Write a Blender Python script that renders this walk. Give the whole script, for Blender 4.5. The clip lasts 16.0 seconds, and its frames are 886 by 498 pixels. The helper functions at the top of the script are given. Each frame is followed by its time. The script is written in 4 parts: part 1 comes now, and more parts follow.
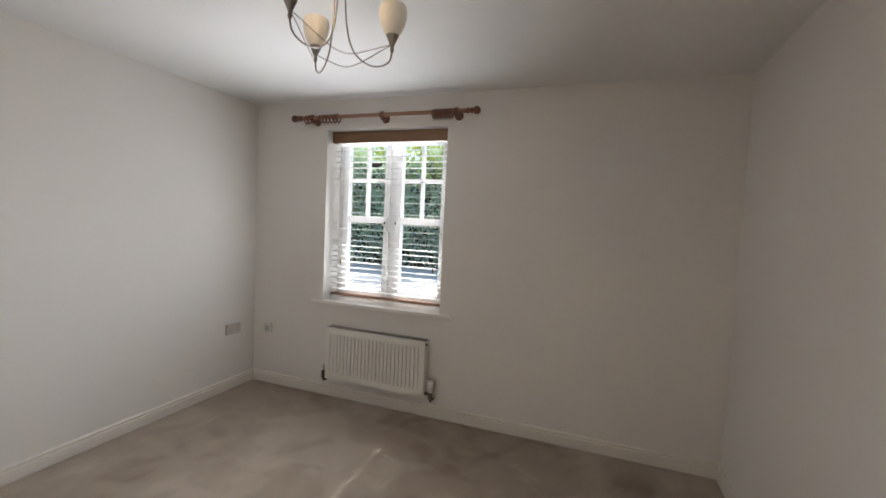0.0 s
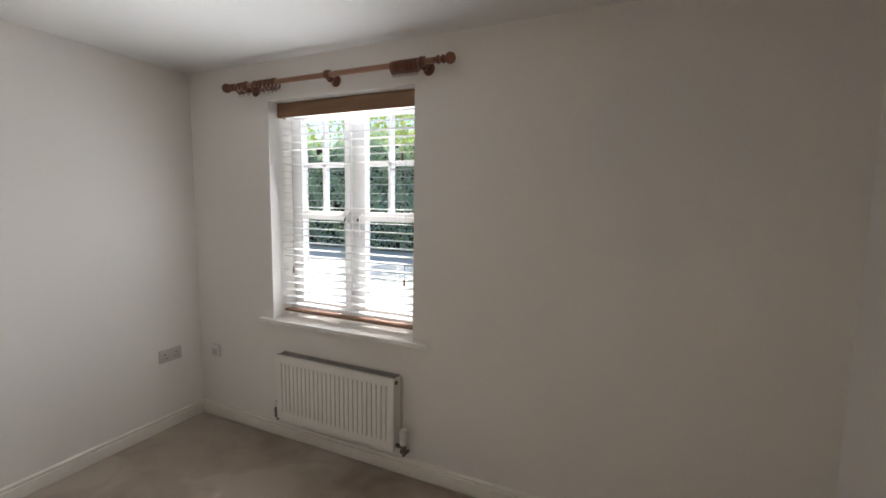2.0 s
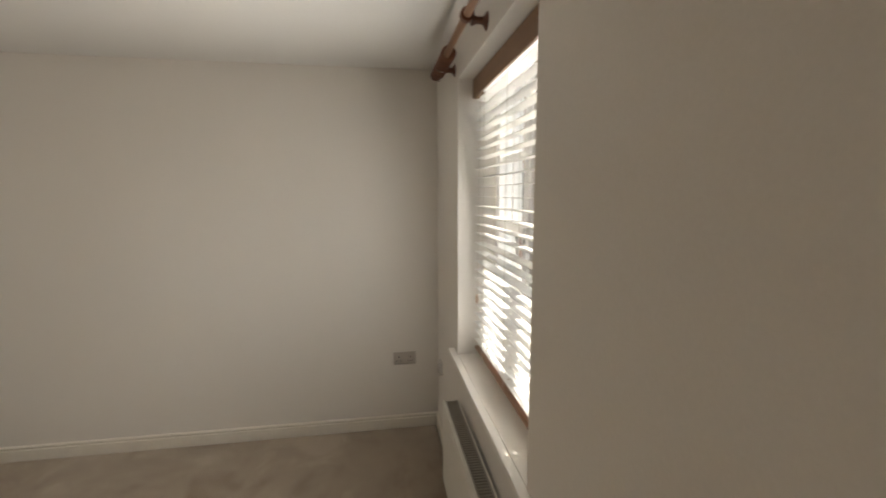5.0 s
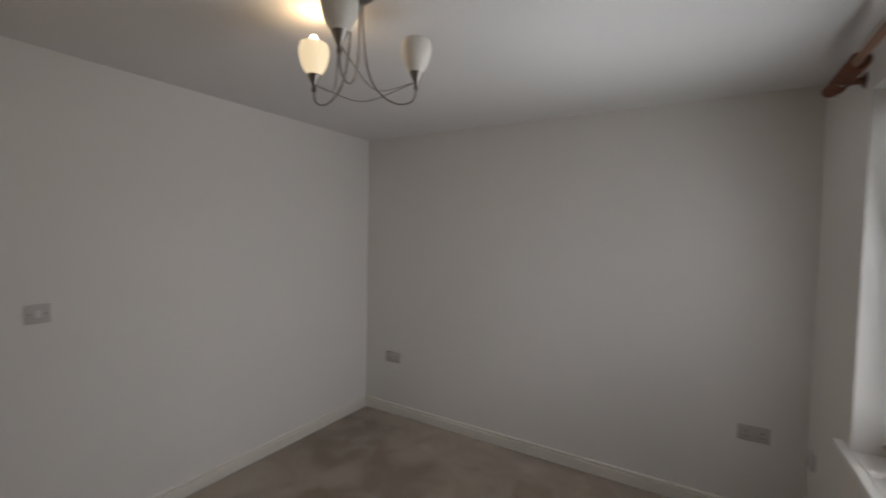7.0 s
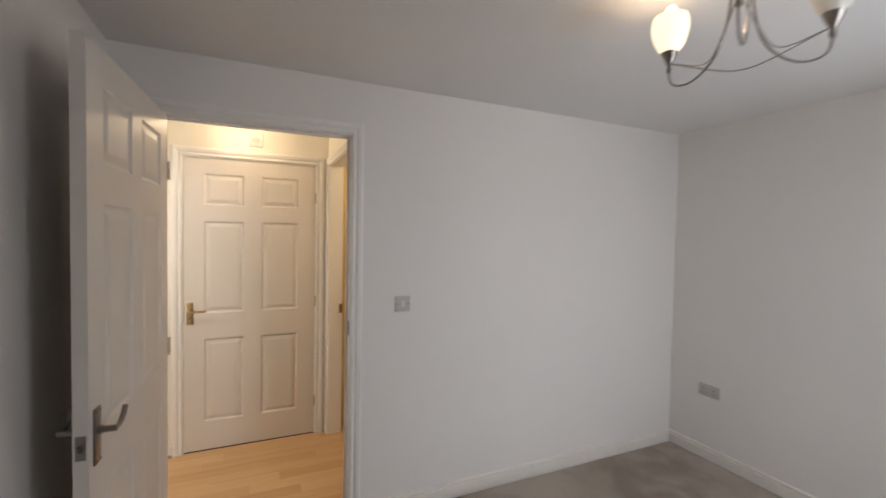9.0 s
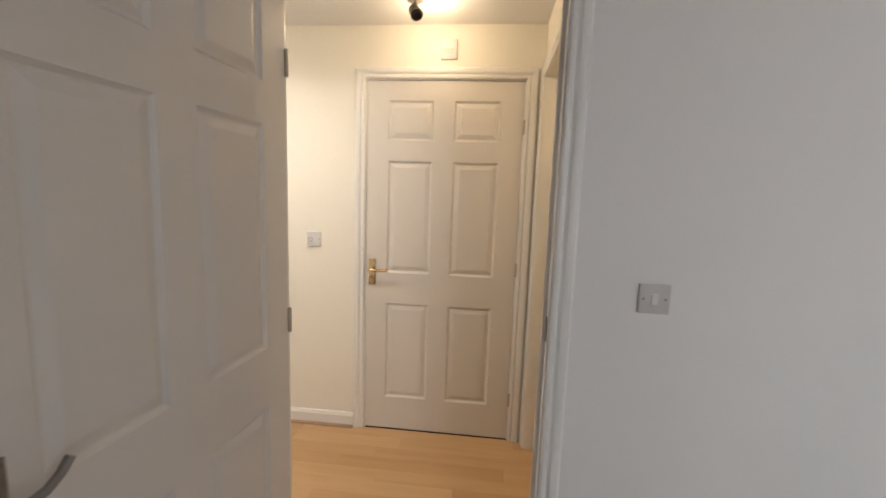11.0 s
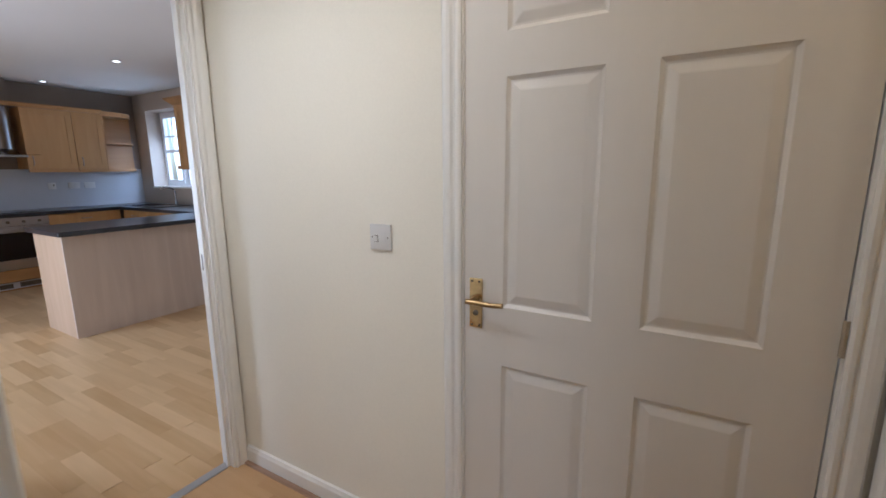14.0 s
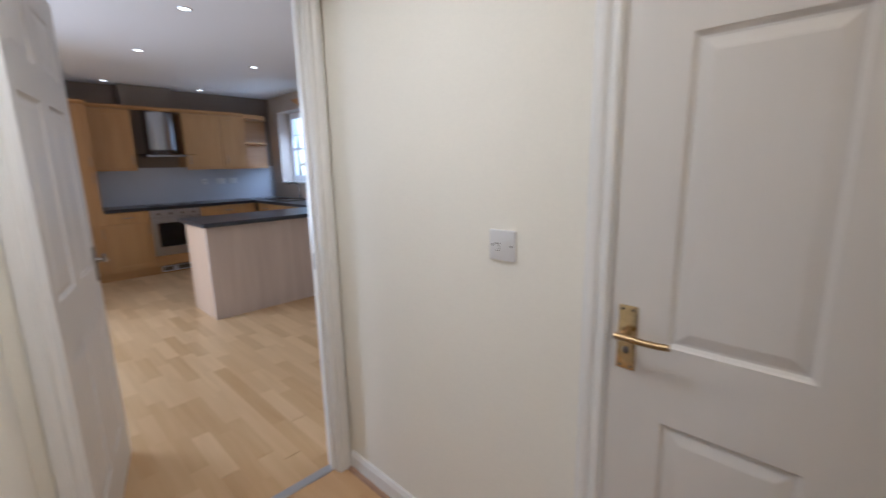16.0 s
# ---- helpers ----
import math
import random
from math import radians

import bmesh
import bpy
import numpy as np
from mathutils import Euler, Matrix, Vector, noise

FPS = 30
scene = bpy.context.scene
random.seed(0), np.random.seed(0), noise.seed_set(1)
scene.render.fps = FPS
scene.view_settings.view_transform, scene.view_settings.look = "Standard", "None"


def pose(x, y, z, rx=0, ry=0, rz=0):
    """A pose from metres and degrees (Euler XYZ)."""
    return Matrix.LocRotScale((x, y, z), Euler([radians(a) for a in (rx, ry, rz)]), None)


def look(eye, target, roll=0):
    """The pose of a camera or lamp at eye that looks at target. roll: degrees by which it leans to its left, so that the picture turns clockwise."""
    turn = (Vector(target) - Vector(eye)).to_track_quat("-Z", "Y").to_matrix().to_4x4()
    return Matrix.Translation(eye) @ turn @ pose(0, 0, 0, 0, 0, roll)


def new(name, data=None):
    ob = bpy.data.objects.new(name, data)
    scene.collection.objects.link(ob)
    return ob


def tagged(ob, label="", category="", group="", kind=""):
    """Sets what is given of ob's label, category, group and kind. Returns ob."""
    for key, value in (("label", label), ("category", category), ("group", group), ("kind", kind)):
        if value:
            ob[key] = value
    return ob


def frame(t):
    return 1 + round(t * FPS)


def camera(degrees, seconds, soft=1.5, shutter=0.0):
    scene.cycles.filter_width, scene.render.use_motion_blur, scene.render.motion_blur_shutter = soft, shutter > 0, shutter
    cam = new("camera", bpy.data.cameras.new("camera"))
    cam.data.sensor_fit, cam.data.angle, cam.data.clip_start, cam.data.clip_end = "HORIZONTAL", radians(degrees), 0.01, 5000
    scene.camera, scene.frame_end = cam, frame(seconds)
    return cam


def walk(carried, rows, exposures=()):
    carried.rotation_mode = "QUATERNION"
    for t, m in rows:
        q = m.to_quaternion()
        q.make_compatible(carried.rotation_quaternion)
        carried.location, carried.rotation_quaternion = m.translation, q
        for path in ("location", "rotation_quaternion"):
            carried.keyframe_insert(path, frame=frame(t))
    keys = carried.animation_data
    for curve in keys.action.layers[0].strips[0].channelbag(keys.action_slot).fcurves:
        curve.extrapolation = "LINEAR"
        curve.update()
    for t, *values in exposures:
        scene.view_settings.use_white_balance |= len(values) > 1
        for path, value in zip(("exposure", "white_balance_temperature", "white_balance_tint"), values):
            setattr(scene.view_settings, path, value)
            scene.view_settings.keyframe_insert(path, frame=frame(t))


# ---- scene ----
cam = camera(92.5, 16.0, soft=1.6, shutter=0.5)
PATH = [
    (0, (2.738, 0.172, 1.414), (2.052, 2.047, 1.293), 2.7),
    (0.5, (2.778, 0.23, 1.509), (2.038, 2.082, 1.36), 2.5),
    (1, (2.744, 0.43, 1.507), (1.981, 2.27, 1.321), 1.6),
    (1.5, (2.719, 0.727, 1.513), (1.945, 2.56, 1.309), 1.1),
    (2, (2.748, 1.052, 1.505), (1.931, 2.865, 1.289), 0.9),
    (2.5, (2.771, 1.343, 1.509), (1.806, 3.081, 1.291), 0.4),
    (3, (2.743, 1.662, 1.493), (1.62, 3.302, 1.273), 0.0),
    (3.2, (2.748, 1.792, 1.498), (1.525, 3.359, 1.275), -0.4),
    (5.3, (2.721, 2.638, 1.584), (0.739, 2.731, 1.329), -0.1),
    (5.5, (2.722, 2.627, 1.591), (0.737, 2.591, 1.347), -0.1),
    (6, (2.764, 2.571, 1.543), (0.802, 2.222, 1.369), 0.4),
    (6.5, (2.79, 2.534, 1.554), (0.922, 1.832, 1.428), 0.8),
    (7, (2.838, 2.497, 1.556), (1.13, 1.46, 1.471), 1.1),
    (7.5, (2.864, 2.461, 1.562), (1.355, 1.149, 1.5), 1.4),
    (8, (2.898, 2.444, 1.556), (1.577, 0.944, 1.503), 1.4),
    (8.5, (2.918, 2.385, 1.541), (1.857, 0.691, 1.486), 1.2),
    (9, (2.931, 2.216, 1.531), (2.111, 0.393, 1.47), 1.0),
    (9.2, (2.91, 2.145, 1.525), (2.151, 0.296, 1.445), 1.1),
    (11.3, (2.63, 1.099, 1.419), (2.943, -0.857, 1.145), 1.7),
    (11.5, (2.62, 1.001, 1.411), (2.981, -0.946, 1.132), 1.5),
    (12, (2.599, 0.707, 1.400), (3.218, -1.177, 1.137), 1.3),
    (12.5, (2.614, 0.443, 1.373), (3.444, -1.352, 1.072), 0.0),
    (13, (2.694, 0.231, 1.373), (3.599, -1.523, 1.054), -0.4),
    (13.5, (2.772, 0.108, 1.364), (3.765, -1.592, 1.015), -0.6),
    (14, (2.789, -0.017, 1.363), (3.776, -1.718, 0.998), -0.5),
    (14.5, (2.805, -0.062, 1.368), (3.794, -1.758, 0.984), -0.7),
    (15, (2.845, -0.072, 1.363), (3.871, -1.749, 0.996), -0.1),
    (15.5, (2.906, -0.116, 1.365), (3.994, -1.753, 0.995), 0.6),
    (16, (2.979, -0.175, 1.367), (4.348, -1.581, 0.981), -1.2),
]
EXPOSURES = [(0.0, 0.86, 6200, 11), (2.4, 0.71, 6300, 11), (2.8, 0.55, 7900, 12), (3.0, 0.45, 8800, 12), (3.2, 0.43, 9000, 10), (4.6, 0.43, 8200, 8), (5.5, 0.58, 6500, 13), (6.0, 0.5, 6400, 13), (6.5, -0.07, 6300, 12), (7.0, -0.1, 6200, 12), (7.5, 0.53, 6200, 12), (8.0, 0.63, 6100, 12), (9.2, 0.78, 6000, 13), (11.3, 0.61, 5950, 11.5), (12.0, 0.43, 5900, 12), (12.5, 0.43, 5550, 12), (13.0, 0.38, 5250, 12), (14.0, 0.16, 5050, 11), (16.0, 0.16, 4980, 11.5)]
walk(cam, [(t, look(e, a, r)) for t, e, a, r in PATH], EXPOSURES)

# world, sun and large lights
SUN_EL, SUN_AZ = 56.0, -1.2
world = bpy.data.worlds.new("world")
scene.world = world
world.use_nodes = True
wn = world.node_tree
sky = wn.nodes.new("ShaderNodeTexSky")
sky.sky_type = "NISHITA"
sky.sun_disc = False
sky.sun_elevation = radians(SUN_EL)
sky.sun_rotation = radians(SUN_AZ)
wn.nodes["Background"].inputs["Strength"].default_value = 0.15
wn.links.new(sky.outputs[0], wn.nodes["Background"].inputs["Color"])


def lamp(name, kind, energy, colour, m, **sizes):
    data = bpy.data.lights.new(name, kind)
    data.energy, data.color = energy, colour
    ob = new(name, data)
    ob.matrix_world = m
    if "size" in sizes:
        data.size = sizes["size"]
    if "size_y" in sizes:
        data.shape, data.size_y = "RECTANGLE", sizes["size_y"]
    if "radius" in sizes:
        data.shadow_soft_size = sizes["radius"]
    return ob


sun = lamp("sun", "SUN", 5.0, (1.0, 0.95, 0.87), look((-0.25, 12, 17.8), (0, 0, 0)))
sun.data.angle = radians(0.2)
win_side = lamp("bedroom_window_sky_side", "AREA", 1.5, (0.96, 0.965, 0.98), look((1.0, 2.96, 1.42), (0.15, 1.90, 0.98)), size=0.5, size_y=1.15)
win_side.data.spread = radians(120)
win_deep = lamp("bedroom_window_sky_deep", "AREA", 5.8, (0.98, 0.965, 0.95), look((1.15, 2.97, 1.42), (1.28, 1.97, 1.20)), size=0.85, size_y=1.15)
win_deep.data.spread = radians(112)
win_top = lamp("bedroom_window_sky_top", "AREA", 2.3, (0.96, 0.96, 0.96), look((1.195, 3.17, 2.045), (1.195, 3.17 - 0.50, 2.045 - 0.95)), size=0.90, size_y=0.10)
win_top.data.spread = radians(80)
slat_glow = lamp("bedroom_slat_bounce", "AREA", 2.0, (0.96, 0.965, 0.96), look((1.19, 2.985, 0.86), (1.16, 2.12, 2.26)), size=0.90, size_y=0.10)
slat_glow.data.spread = radians(78)
lamp("kitchen_window_sky", "AREA", 8, (0.78, 0.88, 1.0), look((9.3, -3.82, 1.7), (9.2, 0, 1.5)), size=1.1, size_y=1.0)
k_side = lamp("kitchen_window_sky_side", "AREA", 2.0, (0.70, 0.83, 1.0), look((9.30, -3.60, 1.60), (9.87, -3.48, 1.25)), size=0.25, size_y=0.9)
k_side.data.spread = radians(80)
# Lamp added at an unseen opening to brighten kitchen floor and hall wall.
unseen_sky = lamp("kitchen_unseen_sky", "AREA", 46, (0.96, 0.97, 1.0), look((7.9, 1.15, 1.20), (5.6, -1.2, 0.75)), size=1.5, size_y=1.9)
unseen_sky.data.spread = radians(140)
lamp("chandelier_bulb", "POINT", 0.9, (1.0, 0.62, 0.30), pose(1.771, 1.298, 2.262), radius=0.012)
lamp("hall_spot_bulb", "POINT", 2.3, (1.0, 0.72, 0.41), pose(2.98, -0.84, 2.22), radius=0.03)
# Unseen fill lamp added below the ceiling to even out the hall wall.
hall_fill = lamp("hall_fill_lamp", "AREA", 6.7, (1.0, 0.89, 0.75), pose(3.9, -0.36, 2.31), size=0.5, size_y=0.3)
hall_fill.data.spread = radians(150)
lamp("bathroom_bulb", "POINT", 6.5, (1.0, 0.78, 0.50), pose(1.6, -0.6, 2.1), radius=0.05)


# materials
def material(name, colour, rough=0.6, metal=0.0, spots=0.06, scale=3.0, grain=60.0, bump=0.02, spec=0.5, coat=0.0, stretch=(1, 1, 1), jitter=0.0):
    """Plain surface with two scales of variation and fine relief."""
    m = bpy.data.materials.new(name)
    m.use_nodes = True
    n, l = m.node_tree.nodes, m.node_tree.links
    b = n["Principled BSDF"]
    co = n.new("ShaderNodeTexCoord")
    mp = n.new("ShaderNodeMapping")
    mp.inputs["Scale"].default_value = stretch
    l.new(co.outputs["Object"], mp.inputs["Vector"])
    big, fine = n.new("ShaderNodeTexNoise"), n.new("ShaderNodeTexNoise")
    big.inputs["Scale"].default_value, big.inputs["Detail"].default_value = scale, 4
    fine.inputs["Scale"].default_value, fine.inputs["Detail"].default_value = grain, 3
    for t in (big, fine):
        l.new(mp.outputs[0], t.inputs["Vector"])
    add = n.new("ShaderNodeMath")
    add.operation = "ADD"
    l.new(big.outputs["Fac"], add.inputs[0])
    l.new(fine.outputs["Fac"], add.inputs[1])
    last = add
    if jitter:
        inf = n.new("ShaderNodeObjectInfo")
        j = n.new("ShaderNodeMath")
        j.operation = "MULTIPLY_ADD"
        j.inputs[1].default_value = jitter
        l.new(inf.outputs["Random"], j.inputs[0])
        l.new(add.outputs[0], j.inputs[2])
        last = j
    ramp = n.new("ShaderNodeMapRange")
    ramp.inputs["From Min"].default_value, ramp.inputs["From Max"].default_value = 0.6, 1.4 + jitter
    l.new(last.outputs[0], ramp.inputs["Value"])
    mix = n.new("ShaderNodeMix")
    mix.data_type = "RGBA"
    lo = [c * (1 - spots) for c in colour] + [1]
    hi = [min(1, c * (1 + spots)) for c in colour] + [1]
    mix.inputs["A"].default_value, mix.inputs["B"].default_value = lo, hi
    l.new(ramp.outputs[0], mix.inputs["Factor"])
    l.new(mix.outputs["Result"], b.inputs["Base Color"])
    b.inputs["Roughness"].default_value, b.inputs["Metallic"].default_value = rough, metal
    b.inputs["Specular IOR Level"].default_value = spec
    b.inputs["Coat Weight"].default_value = coat
    if bump:
        bp = n.new("ShaderNodeBump")
        bp.inputs["Strength"].default_value, bp.inputs["Distance"].default_value = min(1, bump * 10), 0.002
        l.new(fine.outputs["Fac"], bp.inputs["Height"])
        l.new(bp.outputs[0], b.inputs["Normal"])
    return m


def carpet_material():
    """Worn pale beige pile with darker trodden and shaded patches."""
    m = bpy.data.materials.new("carpet")
    m.use_nodes = True
    n, l = m.node_tree.nodes, m.node_tree.links
    b = n["Principled BSDF"]
    co = n.new("ShaderNodeTexCoord")
    t = []
    for sc, det, dist in ((1.3, 5, 0.6), (3.6, 6, 0.7), (260, 2, 0)):
        x = n.new("ShaderNodeTexNoise")
        x.inputs["Scale"].default_value, x.inputs["Detail"].default_value, x.inputs["Distortion"].default_value = sc, det, dist
        l.new(co.outputs["Object"], x.inputs["Vector"])
        t.append(x)
    s = n.new("ShaderNodeMath")
    s.operation = "MULTIPLY_ADD"
    s.inputs[1].default_value = 0.75
    l.new(t[1].outputs["Fac"], s.inputs[0])
    l.new(t[0].outputs["Fac"], s.inputs[2])
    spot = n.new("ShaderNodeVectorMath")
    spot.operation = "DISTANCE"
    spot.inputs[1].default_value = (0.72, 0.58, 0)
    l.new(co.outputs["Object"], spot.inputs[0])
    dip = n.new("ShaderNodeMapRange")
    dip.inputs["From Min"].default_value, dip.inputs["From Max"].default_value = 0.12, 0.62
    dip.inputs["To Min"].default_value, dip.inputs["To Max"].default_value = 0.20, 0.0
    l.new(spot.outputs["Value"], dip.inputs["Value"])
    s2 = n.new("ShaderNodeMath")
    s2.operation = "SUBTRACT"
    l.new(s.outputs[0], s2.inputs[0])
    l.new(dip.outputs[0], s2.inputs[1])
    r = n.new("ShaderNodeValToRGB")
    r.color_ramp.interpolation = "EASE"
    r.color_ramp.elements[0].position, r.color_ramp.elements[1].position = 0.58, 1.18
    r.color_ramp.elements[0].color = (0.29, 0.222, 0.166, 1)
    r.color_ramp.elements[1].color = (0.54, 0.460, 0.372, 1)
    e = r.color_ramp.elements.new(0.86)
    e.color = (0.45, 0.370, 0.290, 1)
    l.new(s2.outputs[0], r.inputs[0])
    mx = n.new("ShaderNodeMix")
    mx.data_type, mx.blend_type = "RGBA", "MULTIPLY"
    mx.inputs["Factor"].default_value = 0.35
    l.new(r.outputs[0], mx.inputs["A"])
    l.new(t[2].outputs["Fac"], mx.inputs["B"])
    l.new(mx.outputs["Result"], b.inputs["Base Color"])
    b.inputs["Roughness"].default_value = 0.95
    b.inputs["Specular IOR Level"].default_value = 0.1
    b.inputs["Sheen Weight"].default_value = 0.3
    bp = n.new("ShaderNodeBump")
    bp.inputs["Strength"].default_value, bp.inputs["Distance"].default_value = 0.8, 0.006
    l.new(t[2].outputs["Fac"], bp.inputs["Height"])
    l.new(bp.outputs[0], b.inputs["Normal"])
    return m


def wood(name, dark, light, rough=0.45, axis=0, jitter=0.5, coat=0.0, density=6.0):
    st = [density * 4] * 3
    st[axis] = density * 0.35
    return material_wood(name, dark, light, rough, tuple(st), jitter, coat)


def material_wood(name, dark, light, rough, stretch, jitter, coat):
    m = bpy.data.materials.new(name)
    m.use_nodes = True
    n, l = m.node_tree.nodes, m.node_tree.links
    b = n["Principled BSDF"]
    co, mp, inf = n.new("ShaderNodeTexCoord"), n.new("ShaderNodeMapping"), n.new("ShaderNodeObjectInfo")
    mp.inputs["Scale"].default_value = stretch
    l.new(co.outputs["Object"], mp.inputs["Vector"])
    off = n.new("ShaderNodeVectorMath")
    off.operation = "MULTIPLY_ADD"
    off.inputs[1].default_value = (1, 1, 1)
    sc = n.new("ShaderNodeMath")
    sc.operation = "MULTIPLY"
    sc.inputs[1].default_value = 37.0
    l.new(inf.outputs["Random"], sc.inputs[0])
    l.new(mp.outputs[0], off.inputs[0])
    l.new(sc.outputs[0], off.inputs[2])
    g = n.new("ShaderNodeTexNoise")
    g.inputs["Scale"].default_value, g.inputs["Detail"].default_value, g.inputs["Distortion"].default_value = 1.0, 6, 0.5
    l.new(off.outputs[0], g.inputs["Vector"])
    j = n.new("ShaderNodeMath")
    j.operation = "MULTIPLY_ADD"
    j.inputs[1].default_value = jitter
    l.new(inf.outputs["Random"], j.inputs[0])
    l.new(g.outputs["Fac"], j.inputs[2])
    rg = n.new("ShaderNodeMapRange")
    rg.inputs["From Min"].default_value, rg.inputs["From Max"].default_value = 0.3, 0.7 + jitter
    l.new(j.outputs[0], rg.inputs["Value"])
    mix = n.new("ShaderNodeMix")
    mix.data_type = "RGBA"
    mix.inputs["A"].default_value, mix.inputs["B"].default_value = (*dark, 1), (*light, 1)
    l.new(rg.outputs[0], mix.inputs["Factor"])
    l.new(mix.outputs["Result"], b.inputs["Base Color"])
    b.inputs["Roughness"].default_value = rough
    b.inputs["Coat Weight"].default_value = coat
    bp = n.new("ShaderNodeBump")
    bp.inputs["Strength"].default_value, bp.inputs["Distance"].default_value = 0.15, 0.001
    l.new(g.outputs["Fac"], bp.inputs["Height"])
    l.new(bp.outputs[0], b.inputs["Normal"])
    return m


def glass_material(name):
    m = bpy.data.materials.new(name)
    m.use_nodes = True
    b = m.node_tree.nodes["Principled BSDF"]
    b.inputs["Transmission Weight"].default_value = 1.0
    b.inputs["Roughness"].default_value = 0.0
    b.inputs["IOR"].default_value = 1.1
    b.inputs["Base Color"].default_value = (0.97, 0.99, 0.98, 1)
    return m


def glow(name, colour, strength, base=(0.9, 0.85, 0.75), rough=0.4):
    m = material(name, base, rough)
    b = m.node_tree.nodes["Principled BSDF"]
    b.inputs["Emission Color"].default_value = (*colour, 1)
    b.inputs["Emission Strength"].default_value = strength
    return m


WALL = material("wall_paint", (0.80, 0.778, 0.745), 0.85, spots=0.025, scale=1.2, grain=140, bump=0.012, spec=0.25)
CEIL = material("ceiling_paint", (0.82, 0.812, 0.80), 0.9, spots=0.02, scale=1.0, grain=120, bump=0.01, spec=0.2)
CREAM = material("cream_wall_paint", (0.86, 0.82, 0.72), 0.8, spots=0.025, scale=1.4, grain=140, bump=0.012, spec=0.3)
OCHRE = material("ochre_wall_paint", (0.62, 0.46, 0.17), 0.8, spots=0.04, scale=1.4, grain=120, bump=0.012)
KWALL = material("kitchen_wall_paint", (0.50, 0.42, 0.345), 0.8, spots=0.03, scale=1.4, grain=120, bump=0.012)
# Darker copy of KWALL; shade above the wall units is put into the colour.
KSHADED = material("kitchen_shaded_paint", (0.23, 0.185, 0.15), 0.8, spots=0.05, scale=1.4, grain=120, bump=0.012)
SPLASH = material("splashback_paint", (0.52, 0.53, 0.57), 0.35, spots=0.03, scale=2, grain=80, bump=0.01)
GLOSS = material("white_gloss_paint", (0.70, 0.665, 0.615), 0.38, spots=0.012, scale=5, grain=45, bump=0.012, stretch=(1, 1, 0.15))
TRIM = material("trim_gloss_paint", (0.83, 0.815, 0.78), 0.33, spots=0.015, scale=6, grain=30, bump=0.005)
SKIRT = material("skirting_cream_paint", (0.80, 0.765, 0.70), 0.38, spots=0.04, scale=5, grain=30, bump=0.01)
CARPET = carpet_material()
UPVC = material("white_upvc", (0.93, 0.93, 0.94), 0.3, spots=0.02, bump=0)
SLAT = material("blind_slat_paint", (0.92, 0.92, 0.91), 0.35, spots=0.03, bump=0.01)
CORD = material("blind_cord", (0.6, 0.57, 0.52), 0.9, bump=0)
MAHOG = wood("reddish_stained_wood", (0.085, 0.024, 0.010), (0.19, 0.060, 0.026), 0.35, 0, 0.1, 0.3)
VALANCE = wood("brown_valance_wood", (0.17, 0.088, 0.040), (0.27, 0.150, 0.075), 0.4, 0, 0.1)
RAILW = wood("blind_rail_wood", (0.22, 0.12, 0.075), (0.34, 0.20, 0.13), 0.4, 0, 0.1)
RADW = material("radiator_enamel", (0.83, 0.82, 0.77), 0.3, spots=0.02, bump=0)
DARKGRILL = material("radiator_grille", (0.33, 0.31, 0.28), 0.5, bump=0)
METALD = material("dull_valve_metal", (0.16, 0.14, 0.12), 0.4, 0.7, bump=0.01)
PLASTIC = material("white_plastic", (0.68, 0.67, 0.66), 0.35, spots=0.015, bump=0)
GREYPL = material("off_white_plastic", (0.53, 0.50, 0.47), 0.4, spots=0.02, bump=0)
BLACKP = material("black_plastic", (0.02, 0.02, 0.022), 0.4, bump=0)
CHROME = material("brushed_nickel", (0.30, 0.275, 0.25), 0.28, 1.0, spots=0.05, bump=0)
STEEL = material("stainless_steel", (0.33, 0.33, 0.345), 0.20, 1.0, spots=0.05, bump=0.005)
OVENST = material("brushed_oven_steel", (0.52, 0.52, 0.53), 0.32, 1.0, spots=0.04, bump=0.003)
BRASS = material("polished_brass", (0.66, 0.54, 0.33), 0.16, 1.0, spots=0.12, scale=30, bump=0)
HINGE = material("dull_hinge_metal", (0.50, 0.44, 0.34), 0.4, 0.6, spots=0.1, bump=0)
LEVERB = material("worn_brass_lever", (0.34, 0.235, 0.115), 0.28, 1.0, spots=0.2, scale=30, bump=0)
BRONZE = material("tarnished_brass", (0.30, 0.17, 0.06), 0.35, 1.0, spots=0.15, scale=30, bump=0)
# Slight warm emission is added to the glass of the lamps that are off.
SHADE = glow("frosted_glass_faint_glow", (1.0, 0.80, 0.55), 0.05, (0.70, 0.68, 0.63), 0.3)
SHADELIT = glow("frosted_glass_lit", (1.0, 0.77, 0.46), 0.80, (0.75, 0.68, 0.5), 0.3)
BULB = glow("lit_bulb", (1.0, 0.90, 0.70), 9.0)
DOWN = glow("downlight_lamp", (1.0, 0.93, 0.82), 5.0)
BEECH = wood("beech_cabinet_door", (0.40, 0.215, 0.078), (0.51, 0.300, 0.120), 0.45, 2, 0.25, density=3)
BEECHH = wood("beech_trim", (0.38, 0.195, 0.068), (0.47, 0.265, 0.102), 0.45, 1, 0.1, density=3)
PANELK = wood("pale_peninsula_laminate", (0.54, 0.44, 0.37), (0.64, 0.54, 0.46), 0.5, 2, 0.05, density=3)
ENDK = wood("warm_pale_laminate", (0.49, 0.335, 0.205), (0.57, 0.41, 0.27), 0.5, 2, 0.05, density=3)
WORKTOP = material("black_worktop", (0.028, 0.028, 0.033), 0.28, spots=0.5, scale=8, grain=220, bump=0.01)
BLACKG = material("black_glass", (0.012, 0.012, 0.014), 0.08, bump=0)
